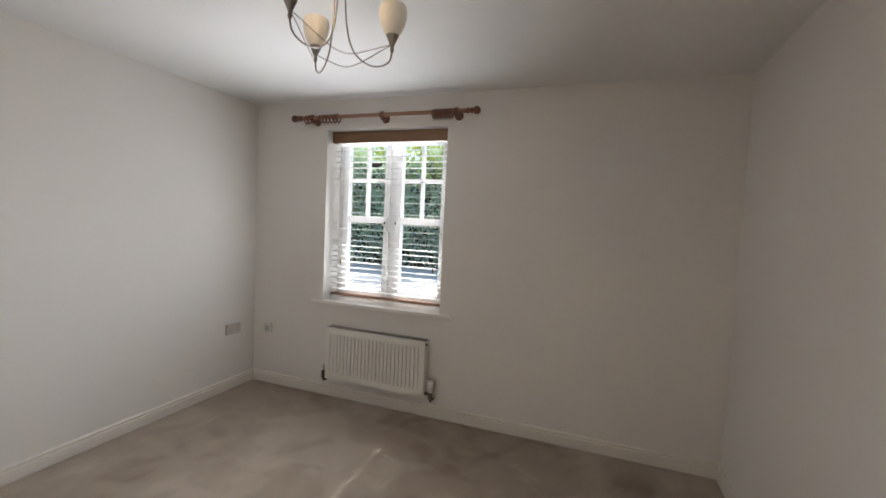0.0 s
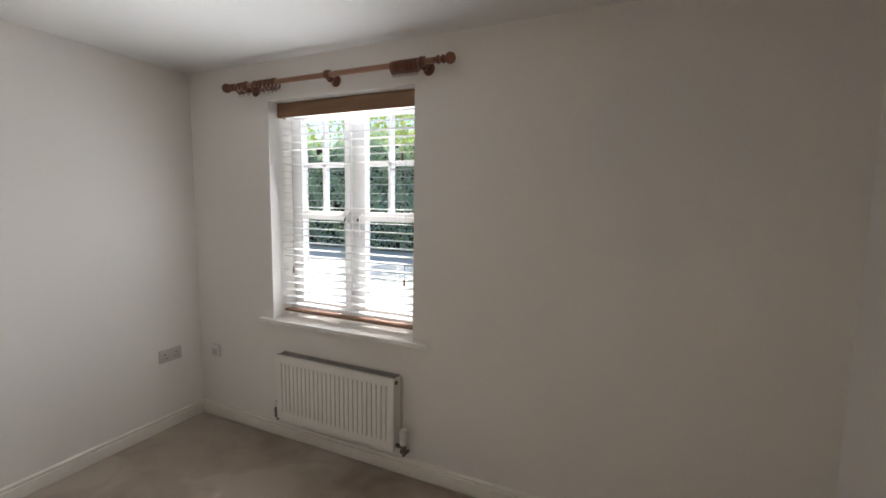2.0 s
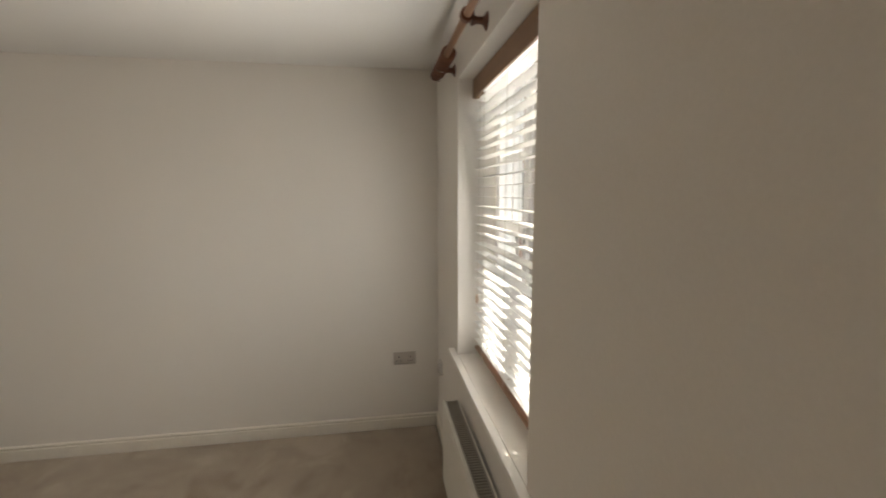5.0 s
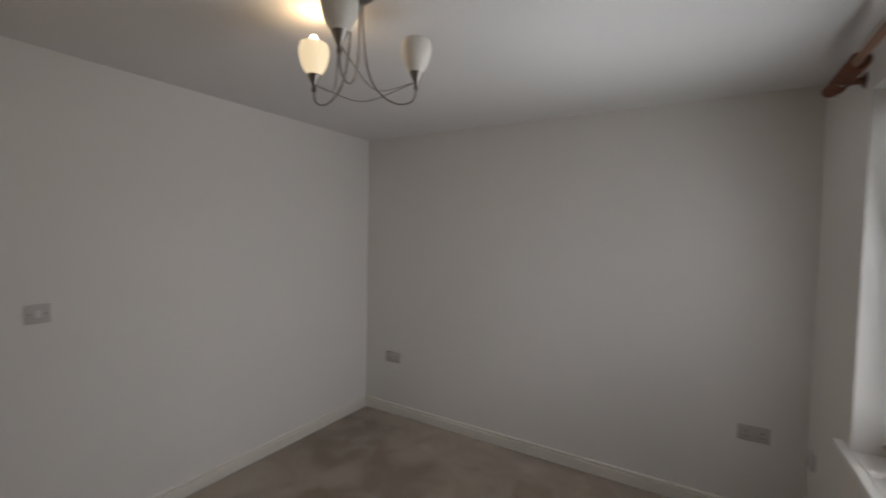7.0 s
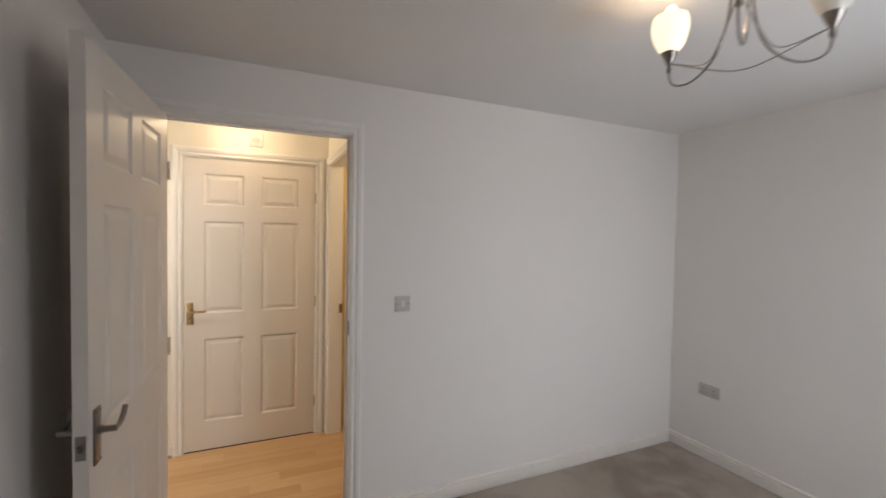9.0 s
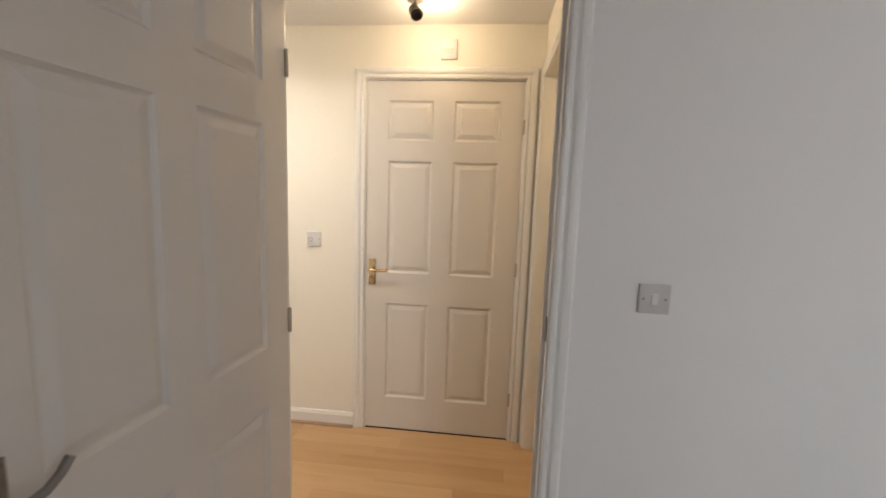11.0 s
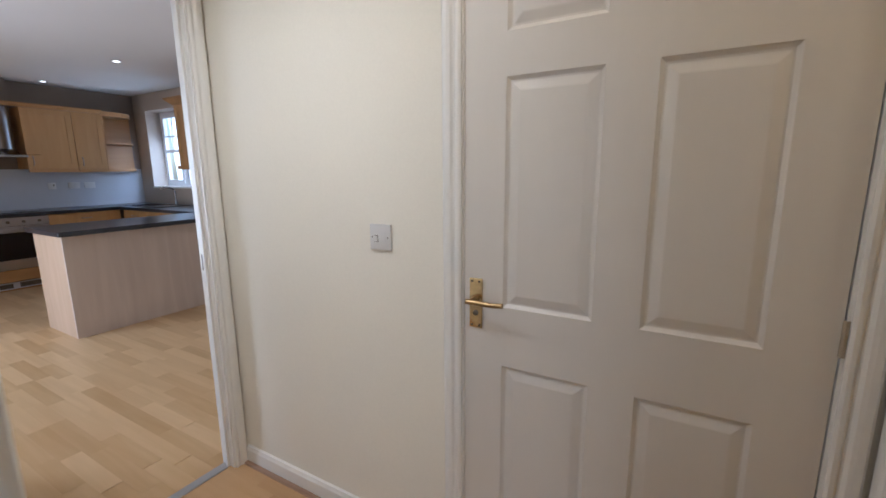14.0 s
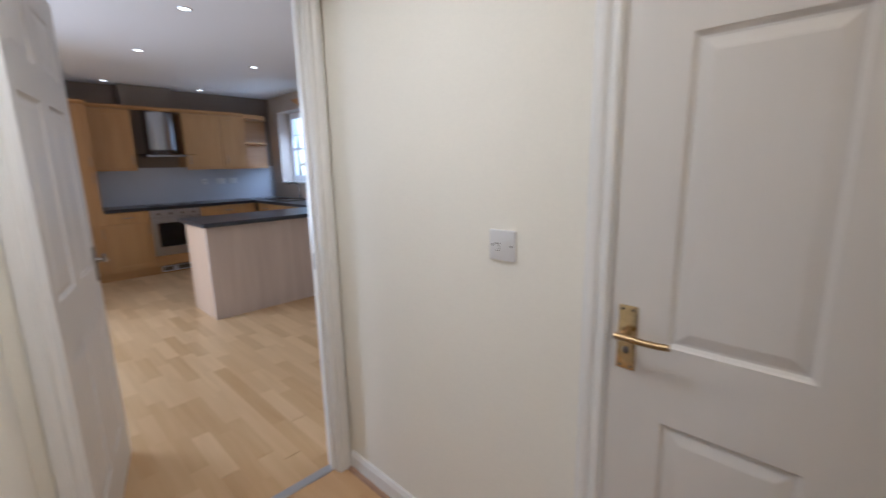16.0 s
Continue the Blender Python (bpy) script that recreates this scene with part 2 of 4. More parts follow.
LAMK = wood("laminate_stave", (0.50, 0.305, 0.13), (0.71, 0.50, 0.265), 0.36, 0, 0.9, density=5)
LAMH = wood("hall_laminate_board", (0.46, 0.275, 0.12), (0.61, 0.40, 0.205), 0.32, 0, 0.6, density=5)
BEAD = wood("floor_beading_wood", (0.30, 0.18, 0.11), (0.40, 0.26, 0.17), 0.5, 0, 0.1)
ALU = material("aluminium_strip", (0.55, 0.56, 0.58), 0.4, 0.8, bump=0.01)
GLASS = glass_material("window_glass")
BRICK = material("red_brick_wall", (0.45, 0.31, 0.26), 0.9, spots=0.2, scale=2, grain=30, bump=0.06)
PAVE = material("pale_paving", (0.62, 0.60, 0.56), 0.9, spots=0.15, scale=0.8, grain=12, bump=0.06)
def leaf_material(name, colour):
    m = material(name, colour, 0.45, spots=0.55, scale=1.3, grain=9, bump=0)
    n, l = m.node_tree.nodes, m.node_tree.links
    b, out = n["Principled BSDF"], n["Material Output"]
    tr, mx = n.new("ShaderNodeBsdfTranslucent"), n.new("ShaderNodeMixShader")
    tr.inputs["Color"].default_value = (colour[0] * 2.6, colour[1] * 2.4, colour[2] * 1.2, 1)
    mx.inputs[0].default_value = 0.55
    l.new(b.outputs[0], mx.inputs[1])
    l.new(tr.outputs[0], mx.inputs[2])
    l.new(mx.outputs[0], out.inputs["Surface"])
    return m


# Hedge leaves paler and bluer than foliage: haze and sky reflection put into the colour.
LEAF = leaf_material("hazy_hedge_leaf", (0.28, 0.37, 0.42))
TREELEAF = leaf_material("tree_leaf", (0.19, 0.25, 0.09))
BARK = material("hedge_wood", (0.06, 0.045, 0.03), 0.9, spots=0.3)


# geometry helpers
def bx(bm, x0, y0, z0, x1, y1, z1, bevel=0.0):
    vs = [bm.verts.new(p) for p in ((x0, y0, z0), (x1, y0, z0), (x1, y1, z0), (x0, y1, z0), (x0, y0, z1), (x1, y0, z1), (x1, y1, z1), (x0, y1, z1))]
    fs = [bm.faces.new([vs[i] for i in f]) for f in ((0, 3, 2, 1), (4, 5, 6, 7), (0, 1, 5, 4), (1, 2, 6, 5), (2, 3, 7, 6), (3, 0, 4, 7))]
    if bevel:
        es = {e for f in fs for e in f.edges}
        bmesh.ops.bevel(bm, geom=list(es), offset=bevel, segments=2, affect="EDGES", profile=0.5)
    return bm


def boxes(*bs, bevel=0.0):
    bm = bmesh.new()
    for b in bs:
        bx(bm, *b, bevel=bevel)
    return bm


def mesh_of(name, bm, mat, smooth=False):
    bmesh.ops.recalc_face_normals(bm, faces=bm.faces[:])
    me = bpy.data.meshes.new(name)
    bm.to_mesh(me)
    bm.free()
    me.materials.append(mat)
    if smooth:
        for p in me.polygons:
            p.use_smooth = True
        me.set_sharp_from_angle(angle=radians(40))
    return me


def part(name, bm, mat, parent=None, label="", smooth=False, at=None):
    ob = new(name, mesh_of(name, bm, mat, smooth))
    ob.parent = parent
    if at is not None:
        ob.matrix_basis = at
    return tagged(ob, label)


def thing(name, label, category, m=None, group=""):
    ob = new(name)
    ob.empty_display_size = 0.1
    if m is not None:
        ob.matrix_basis = m
    return tagged(ob, label, category, group)


def structure(name, bm, mat, label="", category="wall"):
    ob = part(name, bm, mat)
    return tagged(ob, label, category, kind="structure")


def lathe(bm, prof, seg=20, axis="z", at=(0, 0, 0)):
    """Revolve (radius, height) pairs."""
    rings = []
    for r, h in prof:
        ring = []
        for i in range(seg):
            a = 2 * math.pi * i / seg
            c, s = r * math.cos(a), r * math.sin(a)
            p = {"z": (c, s, h), "x": (h, c, s), "y": (c, h, s)}[axis]
            ring.append(bm.verts.new([p[k] + at[k] for k in range(3)]))
        rings.append(ring)
    for a, b in zip(rings, rings[1:]):
        for i in range(seg):
            bm.faces.new((a[i], a[(i + 1) % seg], b[(i + 1) % seg], b[i]))
    if prof[0][0] > 1e-5:
        bm.faces.new(rings[0])
    if prof[-1][0] > 1e-5:
        bm.faces.new(rings[-1][::-1])
    return bm


def tube(bm, pts, r, seg=8, closed=False):
    """A round rod along points."""
    pts = [Vector(p) for p in pts]
    rings = []
    n = len(pts)
    up = Vector((0.13, 0.31, 0.94)).normalized()
    for i, p in enumerate(pts):
        a = pts[i - 1] if (i or closed) else p
        b = pts[(i + 1) % n] if (i < n - 1 or closed) else p
        d = (b - a).normalized()
        u = d.cross(up)
        if u.length < 0.05:
            u = d.cross(Vector((1, 0, 0)))
        u.normalize()
        v = d.cross(u)
        rings.append([bm.verts.new(p + r * (math.cos(2 * math.pi * k / seg) * u + math.sin(2 * math.pi * k / seg) * v)) for k in range(seg)])
    m = n if closed else n - 1
    for i in range(m):
        a, b = rings[i], rings[(i + 1) % n]
        for k in range(seg):
            bm.faces.new((a[k], a[(k + 1) % seg], b[(k + 1) % seg], b[k]))
    if not closed:
        bm.faces.new(rings[0][::-1])
        bm.faces.new(rings[-1])
    return bm


def moulding(bm, prof, p, q, out, up=(0, 0, 1), mitre=(0, 0)):
    """Sweep a profile of (out, up) pairs from p to q; mitre lengthens each end by that times the up distance."""
    p, q, out, up = Vector(p), Vector(q), Vector(out), Vector(up)
    d = (q - p).normalized()
    A = [bm.verts.new(p + out * a + up * b - d * (mitre[0] * b)) for a, b in prof]
    B = [bm.verts.new(q + out * a + up * b + d * (mitre[1] * b)) for a, b in prof]
    k = len(prof)
    for i in range(k):
        j = (i + 1) % k
        bm.faces.new((A[i], A[j], B[j], B[i]))
    bm.faces.new(A[::-1])
    bm.faces.new(B)
    return bm


# dimensions
XR, YN, ZC = 3.49, 3.01, 2.325          # bedroom
DX0, DX1, DH = 2.466, 3.328, 2.045     # bedroom doorway
HX0, HY1, HY0, KX = 2.40, -0.115, -1.125, 4.53   # hall
KT = 0.085                              # kitchen wall thickness
KXE, KYS, KYN, ZK = 10.2, -3.47, 1.2, 2.50        # kitchen
KD0, KD1 = -1.052, -0.218              # kitchen doorway in y
WX0, WX1, WZ0, WZ1 = 0.695, 1.695, 0.758, 2.10   # bedroom window
QX0, QX1, QZ0, QZ1 = 8.77, 9.87, 1.16, 2.255     # kitchen window

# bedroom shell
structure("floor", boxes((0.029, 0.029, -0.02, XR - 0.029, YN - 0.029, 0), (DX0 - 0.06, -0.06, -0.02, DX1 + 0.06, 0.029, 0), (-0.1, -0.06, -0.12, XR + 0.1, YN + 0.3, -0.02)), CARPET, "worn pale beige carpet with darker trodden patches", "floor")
structure("wall_north", boxes((-0.1, YN, 0, WX0, YN + 0.3, ZC), (WX1, YN, 0, XR + 0.1, YN + 0.3, ZC), (WX0, YN, 0, WX1, YN + 0.3, WZ0), (WX0, YN, WZ1, WX1, YN + 0.3, ZC)), WALL, "off-white painted plaster wall around the window")
structure("wall_west", boxes((-0.1, -0.115, 0, 0, YN, ZC)), WALL, "off-white painted plaster wall with two sockets")
structure("wall_east", boxes((XR, 0, 0, XR + 0.1, YN, ZC)), WALL, "plain off-white painted plaster wall")
structure("wall_south", boxes((0, HY1 + 0.05, 0, DX0 - 0.03, 0, ZC), (DX1 + 0.03, HY1 + 0.05, 0, XR + 0.1, 0, ZC), (DX0 - 0.03, HY1 + 0.05, DH + 0.03, DX1 + 0.03, 0, ZC)), WALL, "off-white painted plaster wall beside the doorway")
structure("wall_hall_north", boxes((HX0, HY1, 0, DX0 - 0.03, HY1 + 0.05, ZC), (DX1 + 0.03, HY1, 0, KX, HY1 + 0.05, ZC), (DX0 - 0.03, HY1, DH + 0.03, DX1 + 0.03, HY1 + 0.05, ZC)), CREAM, "cream painted hall wall round the bedroom doorway")
structure("ceiling", boxes((-0.1, HY1 + 0.05, ZC, XR + 0.1, YN + 0.3, ZC + 0.1)), CEIL, "plain white painted ceiling", "ceiling")

# hall shell
structure("hall_floor", boxes((HX0 - 0.12, HY0, -0.12, KX + 0.05, -0.06, -0.012)), LAMH, "warm beech laminate hall floor", "floor")
structure("wall_hall_south", boxes((HX0 - 0.1, HY0 - 0.1, 0, 2.464, HY0, ZC), (3.389, HY0 - 0.1, 0, KX, HY0, ZC), (2.464, HY0 - 0.1, 2.075, 3.389, HY0, ZC)), CREAM, "cream painted hall wall around a closed door")
structure("wall_hall_west", boxes((HX0 - 0.1, HY0, 0, HX0, -1.10, ZC), (HX0 - 0.1, -0.24, 0, HX0, HY1 + 0.05, ZC), (HX0 - 0.1, -1.10, 2.07, HX0, -0.24, ZC)), CREAM, "cream painted end wall of the hall")
structure("wall_kitchen_west", boxes((KX, KYS, 0, KX + KT, KD0 - 0.03, ZK), (KX, KD1 + 0.03, 0, KX + KT, KYN, ZK), (KX, KD0 - 0.03, 2.07, KX + KT, KD1 + 0.03, ZK)), CREAM, "cream painted wall with the kitchen doorway")
structure("hall_ceiling", boxes((HX0 - 0.1, HY0 - 0.1, ZC, KX, HY1 + 0.05, ZC + 0.1)), CEIL, "white painted hall ceiling", "ceiling")
structure("wall_cupboard", boxes((2.36, -1.9, 0, 3.5, -1.8, ZC)), CREAM, "plain wall behind the closed door")

# bathroom glimpsed through the end doorway
for name, b in (("wall_bathroom_west", (0.7, -1.35, 0, 0.8, -0.07, ZC)), ("wall_bathroom_south", (0.8, -1.35, 0, HX0 - 0.1, -1.25, ZC)), ("wall_bathroom_north", (0.8, -0.165, 0, HX0 - 0.1, HY1 + 0.05, ZC))):
    structure(name, boxes(b), OCHRE, "ochre yellow painted bathroom wall")
structure("bathroom_floor", boxes((0.7, -1.35, -0.12, HX0 - 0.12, -0.065, -0.012)), LAMH, "laminate floor", "floor")
structure("bathroom_ceiling", boxes((0.7, -1.35, ZC, HX0 - 0.1, HY1 + 0.05, ZC + 0.1)), CEIL, "white ceiling", "ceiling")

# kitchen shell
structure("kitchen_floor", boxes((KX + 0.05, KYS, -0.12, KXE + 0.1, KYN, -0.012)), LAMK, "beech laminate kitchen floor", "floor")
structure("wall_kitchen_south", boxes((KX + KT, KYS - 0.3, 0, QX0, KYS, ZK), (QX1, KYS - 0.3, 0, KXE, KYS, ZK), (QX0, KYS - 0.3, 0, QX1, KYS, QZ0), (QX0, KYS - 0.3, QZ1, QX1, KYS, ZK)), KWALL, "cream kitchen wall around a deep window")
structure("wall_kitchen_east", boxes((KXE, KYS - 0.3, 0, KXE + 0.1, KYN + 0.1, ZK)), KSHADED, "wall behind the kitchen units, darkened for the shade above them")
structure("splashback", boxes((KXE - 0.006, KYS, 0.91, KXE, -1.01, 1.42)), SPLASH, "pale grey splashback above the worktop", "splashback")
# The wide opening is added out of view as a way in for light.
structure("wall_kitchen_north", boxes((KX + KT, KYN, 0, 6.6, KYN + 0.1, ZK), (9.2, KYN, 0, KXE, KYN + 0.1, ZK), (6.6, KYN, 2.2, 9.2, KYN + 0.1, ZK)), KWALL, "out-of-view cream kitchen wall with an added wide opening for light")
structure("kitchen_ceiling", boxes((KX, KYS - 0.3, ZK, KXE + 0.1, KYN + 0.1, ZK + 0.1)), CEIL, "white kitchen ceiling with recessed downlights", "ceiling")

# skirting
SK = [(0, -0.012), (0.016, -0.012), (0.016, 0.056), (0.014, 0.060), (0.007, 0.061), (0.007, 0.065), (0.012, 0.066), (0.014, 0.072), (0.012, 0.078), (0.006, 0.082), (0, 0.083)]
SKH = [(0, 0.012), (0.016, 0.012), (0.016, 0.080), (0.012, 0.088), (0.010, 0.096), (0, 0.098)]


def skirting(p, q, out, prof=SK):
    ob = structure("baseboard", moulding(bmesh.new(), prof, p, q, out), SKIRT if prof is SK else TRIM, "cream gloss painted moulded skirting board", "skirting board")
    return ob


skirting((0, 0.0, 0), (0, YN, 0), (1, 0, 0))
skirting((0.016, YN, 0), (XR - 0.016, YN, 0), (0, -1, 0))
skirting((XR, 0.0, 0), (XR, YN, 0), (-1, 0, 0))
skirting((0.016, 0, 0), (DX0 - 0.066, 0, 0), (0, 1, 0))
skirting((3.425, HY0, -0.012), (KX - 0.018, HY0, -0.012), (0, 1, 0), SKH)
skirting((DX1 + 0.066, HY1, -0.012), (KX - 0.018, HY1, -0.012), (0, -1, 0), SKH)
bead = moulding(bmesh.new(), [(0, 0), (0.018, 0), (0.013, 0.009), (0, 0.013)], (3.425, HY0 + 0.016, -0.0), (KX - 0.018, HY0 + 0.016, -0.0), (0, 1, 0))
structure("trim", bead, BEAD, "brown wood-effect beading along the hall skirting", "beading")

# door frames
ARCH = [(0, 0), (0.010, 0), (0.014, 0.006), (0.014, 0.014), (0.009, 0.019), (0.011, 0.024), (0.017, 0.031), (0.019, 0.040), (0.019, 0.052), (0.013, 0.058), (0, 0.060)]


def door_frame(name, m, w, h, t, label, back=True, foot=0.0):
    """Lining, stops and architraves; local x across the opening, y through the wall from 0 to t, z up."""
    f = thing(name, label, "door frame", m)
    f["kind"] = "structure"
    part("lining", boxes((-0.03, 0, foot, 0, t, h + 0.03), (w, 0, foot, w + 0.03, t, h + 0.03), (0, 0, h, w, t, h + 0.03)), TRIM, f)
    for side in ((0,) if not back else (0, 1)):
        o, y = ((0, -1, 0), 0.0) if side == 0 else ((0, 1, 0), t)
        part("architrave", moulding(bmesh.new(), ARCH, (-0.006, y, foot), (-0.006, y, h + 0.006), o, (-1, 0, 0), (0, 1)), TRIM, f)
        part("architrave", moulding(bmesh.new(), ARCH, (w + 0.006, y, foot), (w + 0.006, y, h + 0.006), o, (1, 0, 0), (0, 1)), TRIM, f)
        part("architrave", moulding(bmesh.new(), ARCH, (-0.006, y, h + 0.006), (w + 0.006, y, h + 0.006), o, (0, 0, 1), (1, 1)), TRIM, f)
    return f


def stops(f, w, h, y0, y1, foot=0.0):
    part("door_stop", boxes((0, y0, foot, 0.012, y1, h), (w - 0.012, y0, foot, w, y1, h), (0.012, y0, h - 0.012, w - 0.012, y1, h)), TRIM, f)


def leaf_body(w, h, t):
    """Moulded six panel leaf: x 0..w from the hinge, y -t..0, z 0..h; raised fields on both faces."""
    bm = bmesh.new()
    st, mid = (0.124, 0.115) if w > 0.85 else (0.113, 0.108)
    pw = (w - 2 * st - mid) / 2
    xs = [0, st, st + pw, st + pw + mid, w - st, w]
    zs = [0, 0.200, 0.780, 0.962, 1.600, 1.712, 1.927, h]
    for face in (0, 1):
        yf = 0.0 if face == 0 else -t
        s = -1 if face == 0 else 1
        grid = [[bm.verts.new((x, yf, z)) for x in xs] for z in zs]
        for i in range(len(zs) - 1):
            for j in range(len(xs) - 1):
                q = [grid[i][j], grid[i][j + 1], grid[i + 1][j + 1], grid[i + 1][j]]
                if j in (1, 3) and i in (1, 3, 5):
                    x0, x1, z0, z1 = xs[j], xs[j + 1], zs[i], zs[i + 1]
                    prev = q
                    for inset, dep in ((0.004, 0.004), (0.010, 0.0085), (0.015, 0.0085), (0.036, 0.002), (0.040, 0.0012)):
                        ring = [bm.verts.new((x, yf + s * dep, z)) for x, z in ((x0 + inset, z0 + inset), (x1 - inset, z0 + inset), (x1 - inset, z1 - inset), (x0 + inset, z1 - inset))]
                        for k in range(4):
                            bm.faces.new((prev[k], prev[(k + 1) % 4], ring[(k + 1) % 4], ring[k]))
                        prev = ring
                    bm.faces.new(prev)
                else:
                    bm.faces.new(q)
    e = [bm.verts.new(p) for p in ((0, 0, 0), (w, 0, 0), (w, 0, h), (0, 0, h), (0, -t, 0), (w, -t, 0), (w, -t, h), (0, -t, h))]
    for f in ((0, 1, 5, 4), (1, 2, 6, 5), (2, 3, 7, 6), (3, 0, 4, 7)):
        bm.faces.new([e[i] for i in f])
    return bm


def handle_set(leaf, x, z, y, out, metal, curved=False, keyhole=True, toward=-1):
    """Lever on a backplate; out is +1 or -1 along y, toward the side of the hinge."""
    pl = part("door_handle", bx(bmesh.new(), x - 0.021, min(y, y + out * 0.006), z - 0.092, x + 0.021, max(y, y + out * 0.006), z + 0.062, bevel=0.002), metal, leaf, smooth=True)
    b = bmesh.new()
    lathe(b, [(0.012, 0), (0.012, out * 0.010), (0.009, out * 0.014), (0.0085, out * 0.045), (0.0, out * 0.047)], 16, "y", (x, y + out * 0.004, z))
    if curved:
        pts = [(x + toward * a, y + out * (0.042 + o), z + dz) for a, o, dz in ((0, 0, 0), (0.020, 0.002, -0.002), (0.040, 0.003, 0.002), (0.060, 0.004, 0.016), (0.076, 0.004, 0.034))]
        tube(b, pts, 0.0075, 10)
    else:
        pts = [(x + toward * a, y + out * 0.047, z + dz) for a, dz in ((-0.012, 0.0), (0.02, 0.0), (0.05, -0.001), (0.08, 0.0), (0.102, 0.003))]
        tube(b, pts, 0.0075, 10)
    part("lever", b, LEVERB if metal is BRASS else metal, pl, smooth=True)
    for sx in (-0.012, 0.012):
        for sz in (-0.084, 0.053):
            part("screw", lathe(bmesh.new(), [(0.0035, out * 0.006), (0.0035, out * 0.0075), (0, out * 0.0075)], 8, "y", (x + sx, y, z + sz)), METALD, pl)
    if keyhole:
        k = bmesh.new()
        lathe(k, [(0.0085, out * 0.006), (0.0085, out * 0.009), (0.006, out * 0.011), (0, out * 0.011)], 14, "y", (x, y, z - 0.045))
        part("turn_button", k, METALD, pl, smooth=True)
    return pl


def door_leaf(name, label, m, w, h, metal, zh=0.99, faces=(1, -1), curved=False, keyhole=True, hinge=BRASS, floor=0.006):
    d = thing(name, label, "door", m)
    d["kind"] = "structure"
    part("door_panel", leaf_body(w, h - floor, 0.035), GLOSS, d, at=pose(0, 0, floor))
    for s in faces:
        handle_set(d, w - (0.040 if w > 0.85 else 0.046), zh, 0.0 if s > 0 else -0.035, s, metal, curved, keyhole)
    part("latch_plate", boxes((w, -0.029, zh - 0.06, w + 0.0015, -0.006, zh + 0.005)), metal, d)
    part("latch", boxes((w + 0.0015, -0.022, zh - 0.036, w + 0.010, -0.013, zh - 0.020), bevel=0.001), METALD, d)
    for z in (0.25, 1.02, 1.80):
        b = bmesh.new()
        lathe(b, [(0.006, 0), (0.006, 0.078)], 10, "z", (-0.003, 0.004, z - 0.04))
        bx(b, -0.0015, -0.030, z - 0.038, 0.0, 0.0, z + 0.038)
        part("hinge", b, hinge, d)
    return d


frame_b = door_frame("door_frame_1", pose(DX1, 0, 0, 0, 0, 180), DX1 - DX0, DH, 0.115, "white gloss painted moulded frame of the bedroom doorway")
stops(frame_b, DX1 - DX0, DH, 0.040, 0.053)
part("strike_plate", boxes((DX1 - DX0 - 0.0015, 0.008, 1.0, DX1 - DX0, 0.032, 1.075)), METALD, frame_b)
for zz in (0.25, 1.02, 1.80):
    part("hinge_plate", boxes((0, 0.003, zz - 0.048, 0.0015, 0.034, zz + 0.048)), BRONZE, frame_b)
door_leaf("door_1", "open white six-panel bedroom door with nickel lever handles", pose(DX1 - 0.054, 0.004, 0, 0, 0, 86.7), 0.832, 2.037, CHROME, 0.985, (1, -1), True, False, HINGE)

frame_h = door_frame("door_frame_2", pose(3.359, HY0, -0.012, 0, 0, 180), 3.359 - 2.494, 2.052, 0.10, "white gloss painted frame round the closed hall door", back=False)
door_leaf("door_2", "closed white six-panel hall door with a polished brass lever", pose(2.497, HY0 - 0.004, 0.0), 0.862, 2.037, BRASS, 0.985, (1,), False, True, HINGE)
part("latch_keep", boxes((-0.0, 0.004, 0.93, 0.0012, 0.03, 1.02)), METALD, frame_h)

frame_k = door_frame("door_frame_3", pose(KX, KD1, -0.006, 0, 0, -90), KD1 - KD0, 2.045, KT, "white gloss painted frame of the kitchen doorway")
stops(frame_k, KD1 - KD0, 2.045, 0.030, 0.042)
part("strike_plate", boxes((KD1 - KD0 - 0.0012, 0.050, 0.95, KD1 - KD0, 0.072, 1.02)), METALD, frame_k)
for zz in (0.25, 1.04, 1.80):
    part("hinge_plate", boxes((0, 0.048, zz - 0.038, 0.0015, 0.082, zz + 0.038)), METALD, frame_k)
door_leaf("door_3", "white six-panel kitchen door standing open", pose(KX + KT + 0.006, KD1 - 0.003, 0, 0, 0, -14.5) @ Matrix.Diagonal((1, -1, 1, 1)), 0.826, 2.035, CHROME, 0.985, (1, -1), True, False, CHROME)

frame_w = door_frame("door_frame_4", pose(HX0, -1.055, -0.012, 0, 0, 90), 0.80, 2.052, 0.10, "white gloss painted frame of the bathroom doorway", back=False)
part("strike_plate", boxes((0, 0.076, 0.94, 0.0015, 0.099, 1.01)), BRONZE, frame_w)
part("lock_keep", boxes((0.0015, 0.078, 0.955, 0.016, 0.098, 0.990), bevel=0.003), BRONZE, frame_w)
structure("threshold_strip", boxes((KX + 0.03, KD0, -0.012, KX + 0.075, KD1, 0.004), bevel=0.0015), ALU, "brushed aluminium threshold strip", "threshold")
structure("carpet_strip", boxes((DX0, -0.075, -0.012, DX1, -0.045, 0.004), bevel=0.0015), ALU, "metal carpet edging strip", "threshold")

# bedroom window
win = thing("window_1", "white double casement window with glazing bars", "window", pose(0, 0, 0))
win["kind"] = "structure"
FY0, FY1 = YN + 0.19, YN + 0.26
cx = (WX0 + WX1) / 2
